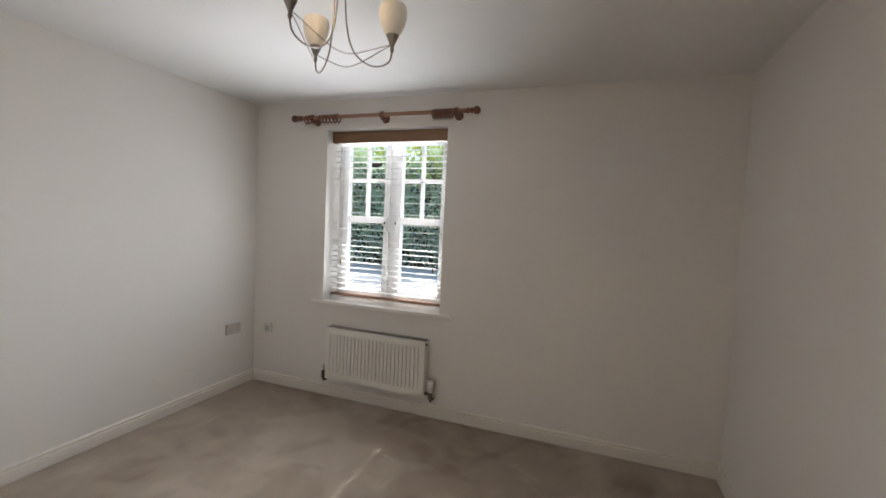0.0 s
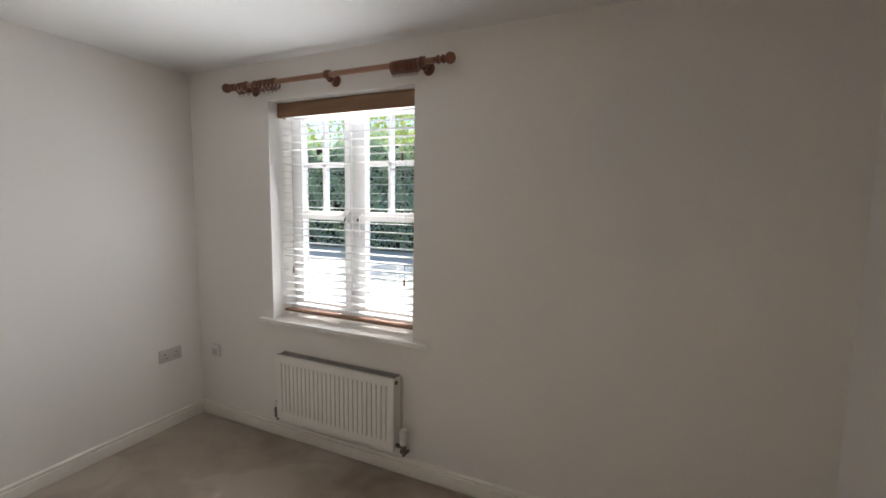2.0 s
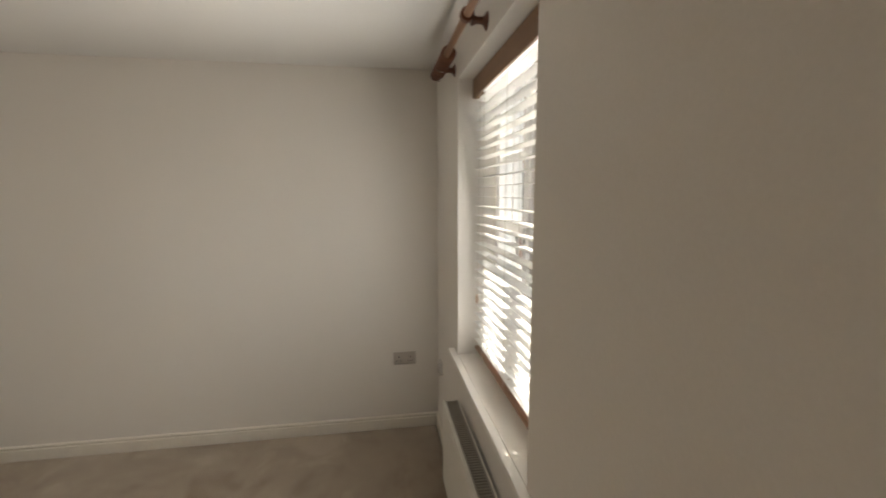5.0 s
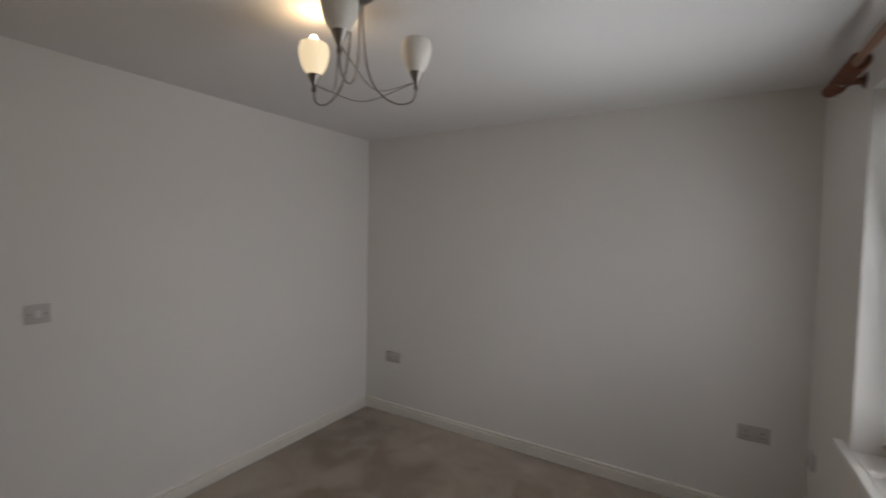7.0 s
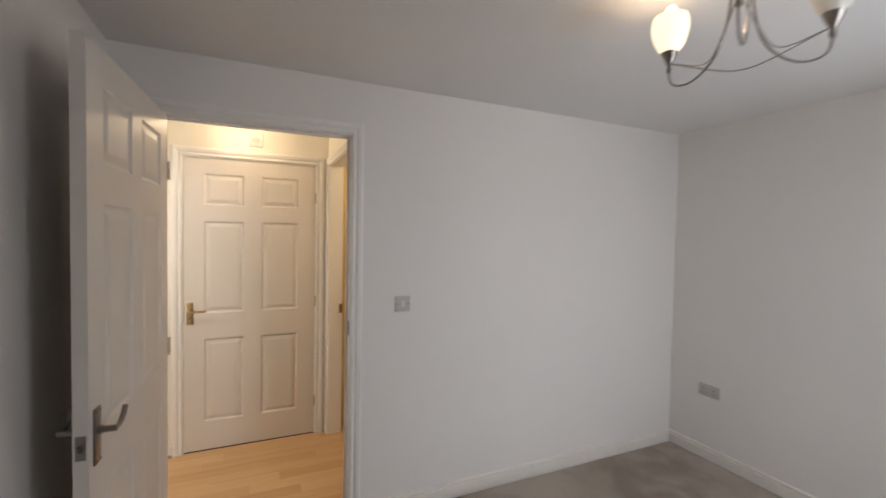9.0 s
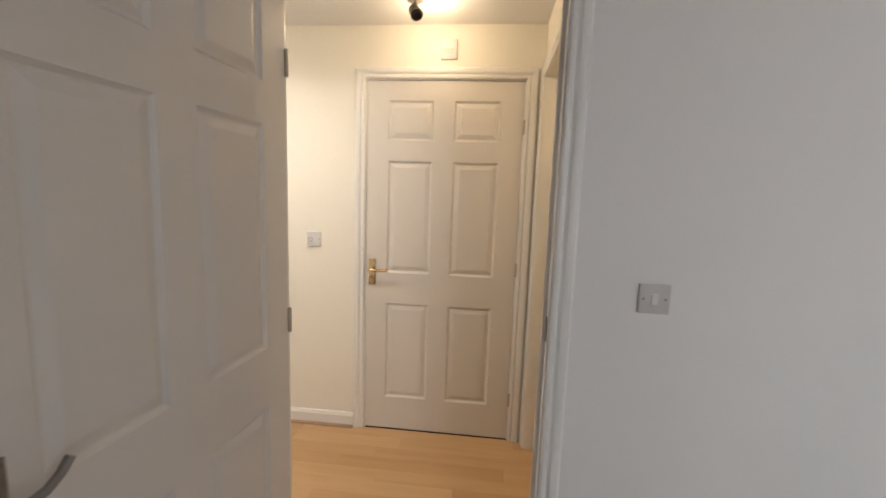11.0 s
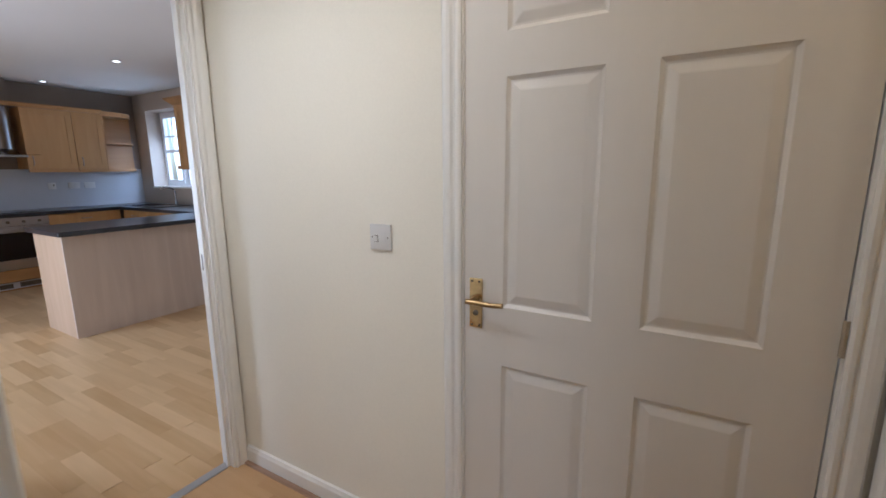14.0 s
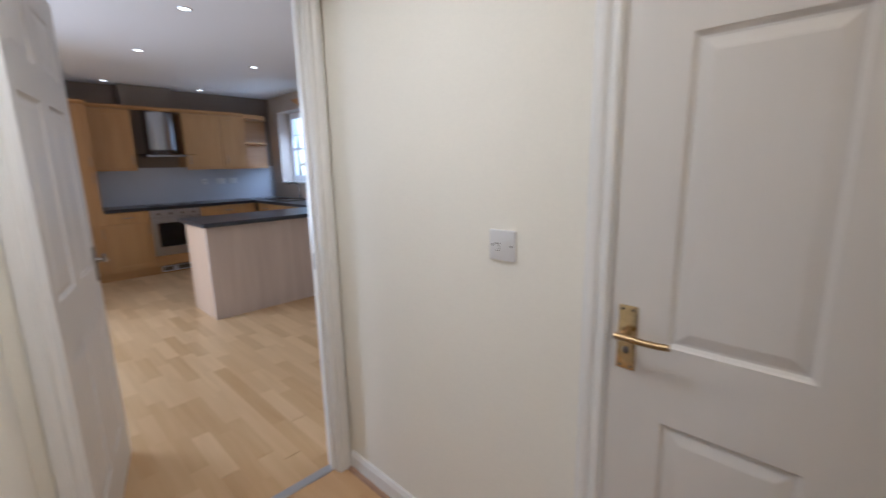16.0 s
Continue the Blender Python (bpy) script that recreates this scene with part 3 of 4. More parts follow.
part("window_frame", boxes((WX0, FY0, WZ0, WX0 + 0.05, FY1, WZ1), (WX1 - 0.05, FY0, WZ0, WX1, FY1, WZ1), (WX0 + 0.05, FY0, WZ0, WX1 - 0.05, FY1, WZ0 + 0.05), (WX0 + 0.05, FY0, WZ1 - 0.05, WX1 - 0.05, FY1, WZ1), (cx - 0.03, FY0, WZ0 + 0.05, cx + 0.03, FY1, WZ1 - 0.05), bevel=0.003), UPVC, win)
for s, (a, b) in enumerate(((WX0 + 0.045, cx - 0.025), (cx + 0.025, WX1 - 0.045))):
    z0, z1, zm = WZ0 + 0.045, WZ1 - 0.045, 1.415
    y0, y1 = FY0 - 0.014, FY0 + 0.04
    sash = part("sash", boxes((a, y0, z0, a + 0.05, y1, z1), (b - 0.05, y0, z0, b, y1, z1), (a + 0.05, y0, z0, b - 0.05, y1, z0 + 0.05), (a + 0.05, y0, z1 - 0.05, b - 0.05, y1, z1), (a + 0.05, y0, zm - 0.027, b - 0.05, y1, zm + 0.027), bevel=0.003), UPVC, win)
    m_ = (a + b) / 2
    part("glazing_bar", boxes((m_ - 0.010, y0 + 0.012, zm + 0.027, m_ + 0.010, y1, z1 - 0.05), (a + 0.05, y0 + 0.012, 1.715, b - 0.05, y1, 1.735)), UPVC, sash)
    part("pane", boxes((a + 0.048, y0 + 0.028, z0 + 0.048, b - 0.048, y0 + 0.032, z1 - 0.048)), GLASS, sash).visible_shadow = False
    hx = b - 0.022 if s == 0 else a + 0.022
    hb = boxes((hx - 0.011, y0 - 0.012, 1.375, hx + 0.011, y0, 1.435), bevel=0.002)
    bx(hb, hx - 0.006, y0 - 0.030, 1.40, hx + 0.006, y0 - 0.012, 1.412)
    bx(hb, hx - 0.007, y0 - 0.034, 1.30, hx + 0.007, y0 - 0.022, 1.415, bevel=0.002)
    part("window_handle", hb, UPVC, sash)
    part("handle_button", boxes((hx - 0.005, y0 - 0.036, 1.385, hx + 0.005, y0 - 0.034, 1.405)), BLACKP, sash)
structure("window_sill", boxes((WX0 + 0.001, YN, WZ0 - 0.022, WX1 - 0.001, FY0, WZ0 + 0.003), (0.600, YN - 0.032, WZ0 - 0.022, 1.790, YN, WZ0 + 0.003), bevel=0.003), TRIM, "white gloss painted window board", "window sill")

# venetian blind
blind = thing("venetian_blind", "white slatted blind with brown wooden valance, lowered and open", "blind", pose(0, 0, 0))
BY = YN + 0.108
part("headrail", boxes((WX0 + 0.012, BY - 0.022, 2.042, WX1 - 0.012, BY + 0.028, 2.090)), UPVC, blind)
part("valance", boxes((WX0 + 0.004, BY - 0.040, 2.010, WX1 - 0.004, BY - 0.028, 2.096), (WX0 + 0.004, BY - 0.028, 2.010, WX0 + 0.014, BY + 0.02, 2.096), (WX1 - 0.014, BY - 0.028, 2.010, WX1 - 0.004, BY + 0.02, 2.096), bevel=0.002), VALANCE, blind, "brown wood valance")
CORDS = (0.865, 1.195, 1.535)
slat = bmesh.new()
sx0, sx1 = WX0 + 0.014, WX1 - 0.014
cuts = [sx0] + [v for c in CORDS for v in (c - 0.008, c + 0.008)] + [sx1]
for a, b in zip(cuts[::2], cuts[1::2]):
    bx(slat, a, -0.024, -0.0012, b, 0.024, 0.0012)
for c in CORDS:
    bx(slat, c - 0.008, -0.024, -0.0012, c + 0.008, -0.006, 0.0012)
    bx(slat, c - 0.008, 0.006, -0.0012, c + 0.008, 0.024, 0.0012)
slat_me = mesh_of("slat", slat, SLAT)
NSL, Z0S, Z1S = 27, 0.845, 1.998
for i in range(NSL):
    z = Z0S + (Z1S - Z0S) * i / (NSL - 1)
    ob = new("slat", slat_me)
    ob.parent = blind
    ob.matrix_basis = pose(0, BY, z, random.uniform(-3.5, 3.5) + 1.0, random.uniform(-0.12, 0.12), 0)
rail = bmesh.new()
bx(rail, sx0, BY - 0.025, 0.793, sx1, BY + 0.025, 0.811, bevel=0.005)
part("bottom_rail", rail, RAILW, blind, "brown wooden bottom rail", smooth=True)
for c in CORDS:
    cb = bmesh.new()
    for yy in (BY - 0.0265, BY + 0.0265):
        tube(cb, [(c, yy, 0.80), (c, yy, 2.05)], 0.0009, 5)
    part("ladder_cord", cb, CORD, blind)
    part("cord_plug", lathe(bmesh.new(), [(0.005, 0), (0.007, 0.004), (0.007, 0.008)], 10, "z", (c, BY, 0.785)), RAILW, blind)
for c, zt in ((0.80, 1.06), (1.60, 1.05), (1.585, 1.74)):
    cb = bmesh.new()
    tube(cb, [(c, BY - 0.036, zt + 0.03), (c + 0.002, BY - 0.033, zt + 0.3), (c, BY - 0.027, 2.03)], 0.0011, 5)
    cord = part("pull_cord", cb, CORD, blind)
    part("tassel", lathe(bmesh.new(), [(0.0, -0.012), (0.005, -0.010), (0.0065, 0.0), (0.0045, 0.024), (0.0025, 0.034), (0, 0.036)], 12, "z", (c, BY - 0.036, zt)), BEAD, cord, "brown wooden tassel", smooth=True)

# curtain pole
pole = thing("curtain_pole", "reddish stained wooden curtain pole with ball finials", "curtain pole", pose(0.430, 2.94, 2.178))
PLN = 1.495
part("pole", lathe(bmesh.new(), [(0.0145, 0.04), (0.0145, PLN - 0.04)], 18, "x"), wood("pole_wood", (0.20, 0.10, 0.055), (0.32, 0.17, 0.10), 0.4, 0, 0.05), pole, "lighter brown wooden rod", smooth=True)
FIN = [(0.0, 0.0), (0.012, 0.002), (0.023, 0.010), (0.028, 0.024), (0.025, 0.038), (0.015, 0.048), (0.012, 0.052), (0.019, 0.056), (0.021, 0.062), (0.015, 0.068), (0.013, 0.078), (0.020, 0.083), (0.021, 0.090), (0.0145, 0.096), (0.0145, 0.11)]
part("finial", lathe(bmesh.new(), [(r, h - 0.02) for r, h in FIN], 20, "x"), MAHOG, pole, smooth=True)
part("finial", lathe(bmesh.new(), [(r, PLN + 0.02 - h) for r, h in FIN], 20, "x"), MAHOG, pole, smooth=True)
for x in (0.170, 0.775, 1.345):
    b = bmesh.new()
    lathe(b, [(0.032, 0.078), (0.032, 0.070), (0.022, 0.064), (0.013, 0.055), (0.012, 0.035), (0.018, 0.022), (0.020, 0.016)], 16, "y", (x, 0, -0.016))
    lathe(b, [(0.017, x - 0.014), (0.024, x - 0.012), (0.024, x + 0.012), (0.017, x + 0.014)], 18, "x")
    part("bracket", b, MAHOG, pole, smooth=True)


def ring(x, tilt):
    b = bmesh.new()
    tube(b, [(0, 0.0275 * math.cos(a), 0.0275 * math.sin(a)) for a in [2 * math.pi * k / 20 for k in range(20)]], 0.0055, 8, True)
    tube(b, [(0, 0.006 * math.cos(a), -0.039 + 0.006 * math.sin(a)) for a in [2 * math.pi * k / 8 for k in range(8)]], 0.0012, 5, True)
    part("curtain_ring", b, MAHOG, pole, smooth=True, at=pose(x, 0, -0.012, 0, 0, tilt))


for i in range(9):
    ring(0.115 + i * 0.033 + (0.03 if i > 2 else 0) + random.uniform(-0.006, 0.006), random.uniform(-9, 9))
for i in range(11):
    ring(1.180 + i * 0.0135, random.uniform(-3, 3))

# radiator
rad = thing("radiator", "white enamelled panel radiator with dark top grille below the window", "radiator", pose(0.800, 2.915, 0.165))
RW, RH = 0.83, 0.405


def rad_panel(y, face):
    b = bmesh.new()
    n = 25
    us = [0.0, 0.028]
    prof = [(0, 0.0), (0.028, 0.0)]
    p = (RW - 0.056) / n
    for i in range(n):
        x = 0.028 + i * p
        prof += [(x + p * 0.36, 0.0), (x + p * 0.48, 0.007), (x + p * 0.60, 0.007), (x + p * 0.72, 0.0)]
    prof += [(RW, 0.0)]
    zs = [0, 0.045, 0.056, RH - 0.056, RH - 0.045, RH]
    g = []
    for k, z in enumerate(zs):
        amp = 1 if k in (2, 3) else 0
        g.append([b.verts.new((x, y + face * d * amp, z)) for x, d in prof])
    for k in range(len(zs) - 1):
        for i in range(len(prof) - 1):
            b.faces.new((g[k][i], g[k][i + 1], g[k + 1][i + 1], g[k + 1][i]))
    bx(b, 0, y + (0.007 if face > 0 else -0.015), 0, RW, y + (0.015 if face > 0 else -0.007), RH, bevel=0.002)
    bx(b, 0, min(y, y + face * 0.007), 0, RW, max(y, y + face * 0.007), 0.002)
    bx(b, 0, min(y, y + face * 0.007), RH - 0.002, RW, max(y, y + face * 0.007), RH)
    return b


part("front_panel", rad_panel(0.0, 1), RADW, rad, smooth=True)
part("back_panel", boxes((0.01, 0.066, 0, RW - 0.01, 0.078, RH)), RADW, rad)
part("side_cover", boxes((0, 0.015, 0.01, 0.003, 0.078, RH - 0.004)), RADW, rad)
part("side_cover", boxes((RW - 0.003, 0.015, 0.01, RW, 0.078, RH - 0.004)), RADW, rad)
part("convector", boxes((0.01, 0.018, 0.02, RW - 0.01, 0.063, RH - 0.025)), DARKGRILL, rad)
gr = bmesh.new()
for i in range(54):
    bx(gr, 0.008 + i * 0.0152, 0.016, RH - 0.008, 0.008 + i * 0.0152 + 0.0065, 0.067, RH + 0.001)
bx(gr, 0, 0.013, RH - 0.008, RW, 0.018, RH + 0.003)
bx(gr, 0, 0.064, RH - 0.008, RW, 0.070, RH + 0.003)
part("top_grille", gr, DARKGRILL, rad, "grey slotted top grille")
part("air_vent", lathe(bmesh.new(), [(0.011, RW), (0.011, RW + 0.006), (0.006, RW + 0.010), (0, RW + 0.010)], 14, "x", (0, 0.028, RH - 0.028)), METALD, rad, smooth=True)
vb = bmesh.new()
lathe(vb, [(0.018, -0.012), (0.019, 0.0), (0.014, 0.008), (0.017, 0.020), (0.013, 0.035)], 12, "z", (RW + 0.045, 0.035, 0.0))
tube(vb, [(RW + 0.045, 0.035, 0.02), (RW, 0.035, 0.02)], 0.011, 10)
tube(vb, [(RW + 0.045, 0.035, 0.0), (RW + 0.045, 0.035, -0.03), (RW + 0.045, 0.105, -0.035)], 0.0085, 10)
valve = part("valve_body", vb, METALD, rad, smooth=True)
part("valve_head", lathe(bmesh.new(), [(0.016, 0.033), (0.021, 0.038), (0.022, 0.066), (0.018, 0.070), (0.018, 0.078), (0.023, 0.082), (0.023, 0.112), (0.018, 0.120), (0, 0.121)], 16, "z", (RW + 0.045, 0.035, 0.0)), PLASTIC, valve, "white thermostatic valve head", smooth=True)
vb = bmesh.new()
lathe(vb, [(0.016, -0.012), (0.018, 0.0), (0.014, 0.012), (0.018, 0.024), (0.018, 0.040), (0.010, 0.052), (0, 0.052)], 12, "z", (-0.035, 0.035, 0.0))
tube(vb, [(-0.035, 0.035, 0.02), (0, 0.035, 0.02)], 0.010, 10)
tube(vb, [(-0.035, 0.035, 0.0), (-0.035, 0.035, -0.03), (-0.035, 0.105, -0.035)], 0.0085, 10)
valve = part("valve_body", vb, METALD, rad, smooth=True)
part("valve_cap", lathe(bmesh.new(), [(0.013, 0.052), (0.014, 0.074), (0.010, 0.090), (0, 0.092)], 12, "z", (-0.035, 0.035, 0.0)), PLASTIC, valve, smooth=True)
for wx in (0.12, RW - 0.15):
    part("wall_bracket", boxes((wx, 0.078, 0.05, wx + 0.03, 0.094, RH - 0.05)), RADW, rad)


# sockets and switches: local x across, y out of the wall is negative, z up
def plate(name, label, m, w, h, mat=PLASTIC, d=0.009):
    p = thing(name, label, name.replace("_", " "), m)
    part("faceplate", bx(bmesh.new(), -w / 2, -d, -h / 2, w / 2, 0, h / 2, bevel=0.0025), mat, p, smooth=True)
    return p


def double_socket(m):
    p = plate("double_socket", "off-white double electrical socket on the painted wall", m, 0.146, 0.086, GREYPL)
    for cxx in (-0.038, 0.038):
        part("switch_rocker", bx(bmesh.new(), cxx - (0.006) + (0.018 if cxx > 0 else -0.018), -0.0125, 0.012, cxx + 0.006 + (0.018 if cxx > 0 else -0.018), -0.009, 0.032, bevel=0.001), GREYPL, p)
        # Thin black plates stand in for the shaded insides of the pin holes.
        part("dark_pin_plate", boxes((cxx - 0.003, -0.0094, 0.004, cxx + 0.003, -0.009, 0.014), (cxx - 0.0145, -0.0094, -0.020, cxx - 0.0075, -0.009, -0.015), (cxx + 0.0075, -0.0094, -0.020, cxx + 0.0145, -0.009, -0.015)), BLACKP, p)
    return p


double_socket(pose(0, 2.784, 0.482, 0, 0, 90))
double_socket(pose(0, 0.303, 0.478, 0, 0, 90))
tel = plate("telephone_socket", "small off-white telephone socket beside the corner", pose(0.162, YN, 0.470, 0, 0, 0), 0.070, 0.082, PLASTIC, 0.022)
part("socket_cover", boxes((-0.020, -0.0245, -0.030, 0.020, -0.022, 0.012), bevel=0.001), GREYPL, tel)
sw = plate("light_switch", "white single light switch beside the bedroom door", pose(2.175, 0, 1.155, 0, 0, 180), 0.086, 0.086, GREYPL)
part("rocker", bx(bmesh.new(), -0.009, -0.013, -0.016, 0.009, -0.009, 0.016, bevel=0.0015), PLASTIC, sw)
for sx in (-0.030, 0.030):
    part("screw", lathe(bmesh.new(), [(0.0035, -0.0094), (0.0035, -0.0090)], 10, "y", (sx, 0, 0)), METALD, sw)
spur = plate("fused_spur", "white fused spur switch on the cream hall wall", pose(3.668, HY0, 1.146, 0, 0, 180), 0.086, 0.086, PLASTIC)
part("fuse_holder", bx(bmesh.new(), -0.002, -0.0105, -0.014, 0.022, -0.009, 0.016, bevel=0.001), PLASTIC, spur)
part("rocker", bx(bmesh.new(), -0.022, -0.013, -0.014, -0.009, -0.009, 0.004, bevel=0.001), PLASTIC, spur)
# Dark sheet drawn in place of the shade in the gap round the rocker.
part("dark_gap_sheet", boxes((-0.0235, -0.0092, -0.016, -0.0075, -0.009, 0.006)), METALD, spur)
for sx in (-0.032, 0.032):
    part("screw", lathe(bmesh.new(), [(0.003, -0.0094), (0.003, -0.0090)], 10, "y", (sx, 0, 0)), METALD, spur)
box_h = plate("heating_control_box", "small white switch box above the hall door", pose(2.91, HY0, 2.195, 0, 0, 180), 0.086, 0.100, PLASTIC, 0.016)
part("control_label", boxes((-0.026, -0.0166, -0.022, 0.026, -0.016, 0.006)), GREYPL, box_h)
part("rocker", bx(bmesh.new(), -0.01, -0.020, 0.010, 0.016, -0.016, 0.022, bevel=0.001), PLASTIC, box_h)

# chandelier
CH = (1.796, 1.528)
ch = thing("chandelier", "three-arm nickel chandelier with frosted glass tulip shades, one lit", "ceiling lamp", pose(CH[0], CH[1], ZC) @ Matrix.Diagonal((1, 1, 0.955, 1)))
part("ceiling_rose", lathe(bmesh.new(), [(0.0, -0.045), (0.03, -0.040), (0.052, -0.022), (0.058, -0.006), (0.058, 0.0)], 28), CHROME, ch, smooth=True)
cups = [(-0.025, -0.230), (-0.180, 0.105), (0.172, 0.092)]
ZCUP = -0.262
for i, (ax, ay) in enumerate(cups):
    r = math.hypot(ax, ay)
    ux, uy = ax / r, ay / r
    arm = bmesh.new()
    path = [(0.018, -0.04), (0.020, -0.12), (0.028, -0.21), (0.048, -0.290), (0.085, -0.336), (0.130, -0.356), (0.170, -0.350), (0.193, -0.330), (0.200, -0.298)]
    pts = []
    for k in range(len(path) - 1):
        for s in (0, 0.34, 0.67):
            p0, p1, p2, p3 = path[max(0, k - 1)], path[k], path[k + 1], path[min(len(path) - 1, k + 2)]
            c = [0.5 * ((2 * p1[q]) + (-p0[q] + p2[q]) * s + (2 * p0[q] - 5 * p1[q] + 4 * p2[q] - p3[q]) * s * s + (-p0[q] + 3 * p1[q] - 3 * p2[q] + p3[q]) * s ** 3) for q in (0, 1)]
            pts.append((c[0], c[1]))
    pts.append(path[-1])
    off = 0.012
    tube(arm, [(ux * a * r / 0.2 - uy * off * (1 - a / 0.2), uy * a * r / 0.2 + ux * off * (1 - a / 0.2), z) for a, z in pts], 0.0031, 8)
    armp = part("arm", arm, CHROME, ch, smooth=True)
    cup = lathe(bmesh.new(), [(0.0, -0.300), (0.006, -0.297), (0.008, -0.288), (0.006, -0.278), (0.008, -0.272), (0.012, -0.262), (0.020, -0.244), (0.024, -0.233), (0.0, -0.233)], 18, "z", (ux * r, uy * r, 0))
    part("lamp_cup", cup, CHROME, armp, smooth=True)
    prof = [(0.022, -0.234), (0.033, -0.222), (0.043, -0.200), (0.0500, -0.174), (0.0525, -0.152), (0.0510, -0.134), (0.047, -0.122)]
    inner = [(a - 0.003, z) for a, z in prof[::-1]]
    sh = bmesh.new()
    lathe(sh, prof + inner, 26, "z", (ux * r, uy * r, 0))
    part("shade", sh, SHADELIT if i == 0 else SHADE, armp, "lit warm frosted glass shade" if i == 0 else "unlit frosted glass shade with a faint added glow", smooth=True)
    lift = 0.0 if i == 0 else -0.045
    part("bulb", lathe(bmesh.new(), [(0.008, -0.23), (0.015, -0.19 + lift * 0.5), (0.0175, -0.14 + lift), (0.016, -0.106 + lift), (0.010, -0.090 + lift), (0.0, -0.085 + lift)], 14, "z", (ux * r, uy * r, 0)), BULB if i == 0 else SHADE, armp, smooth=True)
for i in range(3):
    (ax, ay), (bx_, by_) = cups[i], cups[(i + 1) % 3]
    sw_ = bmesh.new()
    n = 16
    pts = []
    for k in range(n + 1):
        s = k / n
        x, y = ax + (bx_ - ax) * s, ay + (by_ - ay) * s
        pull = 1 - 0.25 * math.sin(math.pi * s)
        pts.append((x * pull, y * pull, -0.268 - 0.076 * math.sin(math.pi * s)))
    tube(sw_, pts, 0.0018, 6)
    part("swag_wire", sw_, CHROME, ch, smooth=True)

# hall spotlight
hs = thing("hall_spotlight", "small dark metal spotlight on the hall ceiling, lit", "ceiling lamp", pose(3.04, -0.80, ZC))
part("spot_base", lathe(bmesh.new(), [(0.0, -0.02), (0.04, -0.018), (0.045, 0)], 20), METALD, hs, smooth=True)
part("spot_arm", tube(bmesh.new(), [(0, 0, -0.015), (0, 0, -0.05)], 0.005, 8), METALD, hs)
hh = bmesh.new()
lathe(hh, [(0.010, 0.03), (0.026, 0.02), (0.030, -0.03), (0.027, -0.03), (0.022, 0.012), (0.0, 0.018)], 18)
part("spot_head", hh, METALD, hs, smooth=True, at=pose(0.0, 0, -0.065, 35, 30, 0))


# kitchen: x faces the hall (negative) for the far run
def bar_handle(parent, x, y, z, vertical=True, ln=0.11, face="x"):
    b = bmesh.new()
    pts = [(0, -ln / 2), (0.022, -ln / 2 + 0.012), (0.028, 0), (0.022, ln / 2 - 0.012), (0, ln / 2)]
    out = []
    for o, s in pts:
        if face == "x":
            out.append((x - o, y, z + s) if vertical else (x - o, y + s, z))
        else:
            out.append((x, y + o, z + s) if vertical else (x + s, y + o, z))
    tube(b, out, 0.0055, 8)
    part("handle", b, CHROME, parent, smooth=True)


def shaker(bm, a0, z0, a1, z1, plane, t=0.018, face="x"):
    """Framed door with a recessed centre panel on the plane x (facing -x) or y (facing +y)."""
    w = 0.062
    def put(a, b, c, d, depth0, depth1):
        if face == "x":
            bx(bm, plane + depth0, a, c, plane + depth1, b, d)
        else:
            bx(bm, a, plane - depth1, c, b, plane - depth0, d)
    put(a0, a0 + w, z0, z1, 0, t)
    put(a1 - w, a1, z0, z1, 0, t)
    put(a0 + w, a1 - w, z0, z0 + w, 0, t)
    put(a0 + w, a1 - w, z1 - w, z1, 0, t)
    put(a0 + w, a1 - w, z0 + w, z1 - w, 0.007, t)
    return bm


def base_unit(y0, y1, doors, drawer=True, x=9.60, name="base_cabinet", label="beech kitchen base cabinet with a drawer over a framed door"):
    u = thing(name, label, "kitchen cabinet", pose(0, 0, 0), "kitchen base units")
    part("carcass", boxes((x + 0.020, y0 + 0.001, 0.10, KXE, y1 - 0.001, 0.868)), BEECHH, u)
    zt = 0.862
    if drawer:
        dr = part("drawer_front", boxes((x, y0 + 0.002, 0.725, x + 0.018, y1 - 0.002, zt), bevel=0.002), BEECH, u)
        bar_handle(dr, x, (y0 + y1) / 2, 0.795, False)
        zt = 0.720
    n = doors
    for i in range(n):
        a, b = y0 + (y1 - y0) * i / n, y0 + (y1 - y0) * (i + 1) / n
        do = part("door", shaker(bmesh.new(), a + 0.002, 0.115, b - 0.002, zt, x), BEECH, u)
        bar_handle(do, x, (a + 0.035) if i else (b - 0.035 if n > 1 else a + 0.035), zt - 0.09)
    return u


tall = thing("tall_cabinet", "tall beech kitchen cabinet with upper and lower doors", "kitchen cabinet", pose(0, 0, 0))
part("carcass", boxes((9.62, -1.009, 0.10, KXE, -0.45, 2.16)), BEECHH, tall)
for z0, z1, zh in ((0.115, 0.72, 0.62), (0.725, 1.40, 1.30), (1.405, 2.155, 1.50)):
    do = part("door", shaker(bmesh.new(), -1.007, z0, -0.452, z1, 9.60), BEECH, tall)
    bar_handle(do, 9.60, -0.97, zh)
base_unit(-1.485, -1.01, 1)
base_unit(-2.86, -2.085, 1)
oven = thing("oven", "stainless steel built-in oven with black glass door", "oven", pose(0, 0.146, 0))
part("oven_body", boxes((9.61, -2.229, 0.20, KXE - 0.05, -1.633, 0.862)), STEEL, oven)
part("control_panel", boxes((9.585, -2.229, 0.765, 9.61, -1.633, 0.862), bevel=0.002), OVENST, oven)
for i in range(4):
    part("knob", lathe(bmesh.new(), [(0.017, 9.585), (0.015, 9.565), (0, 9.563)], 14, "x", (0, -1.72 - i * 0.14, 0.812)), METALD, oven)
od = part("oven_door", boxes((9.588, -2.229, 0.255, 9.61, -1.633, 0.76), bevel=0.002), OVENST, oven)
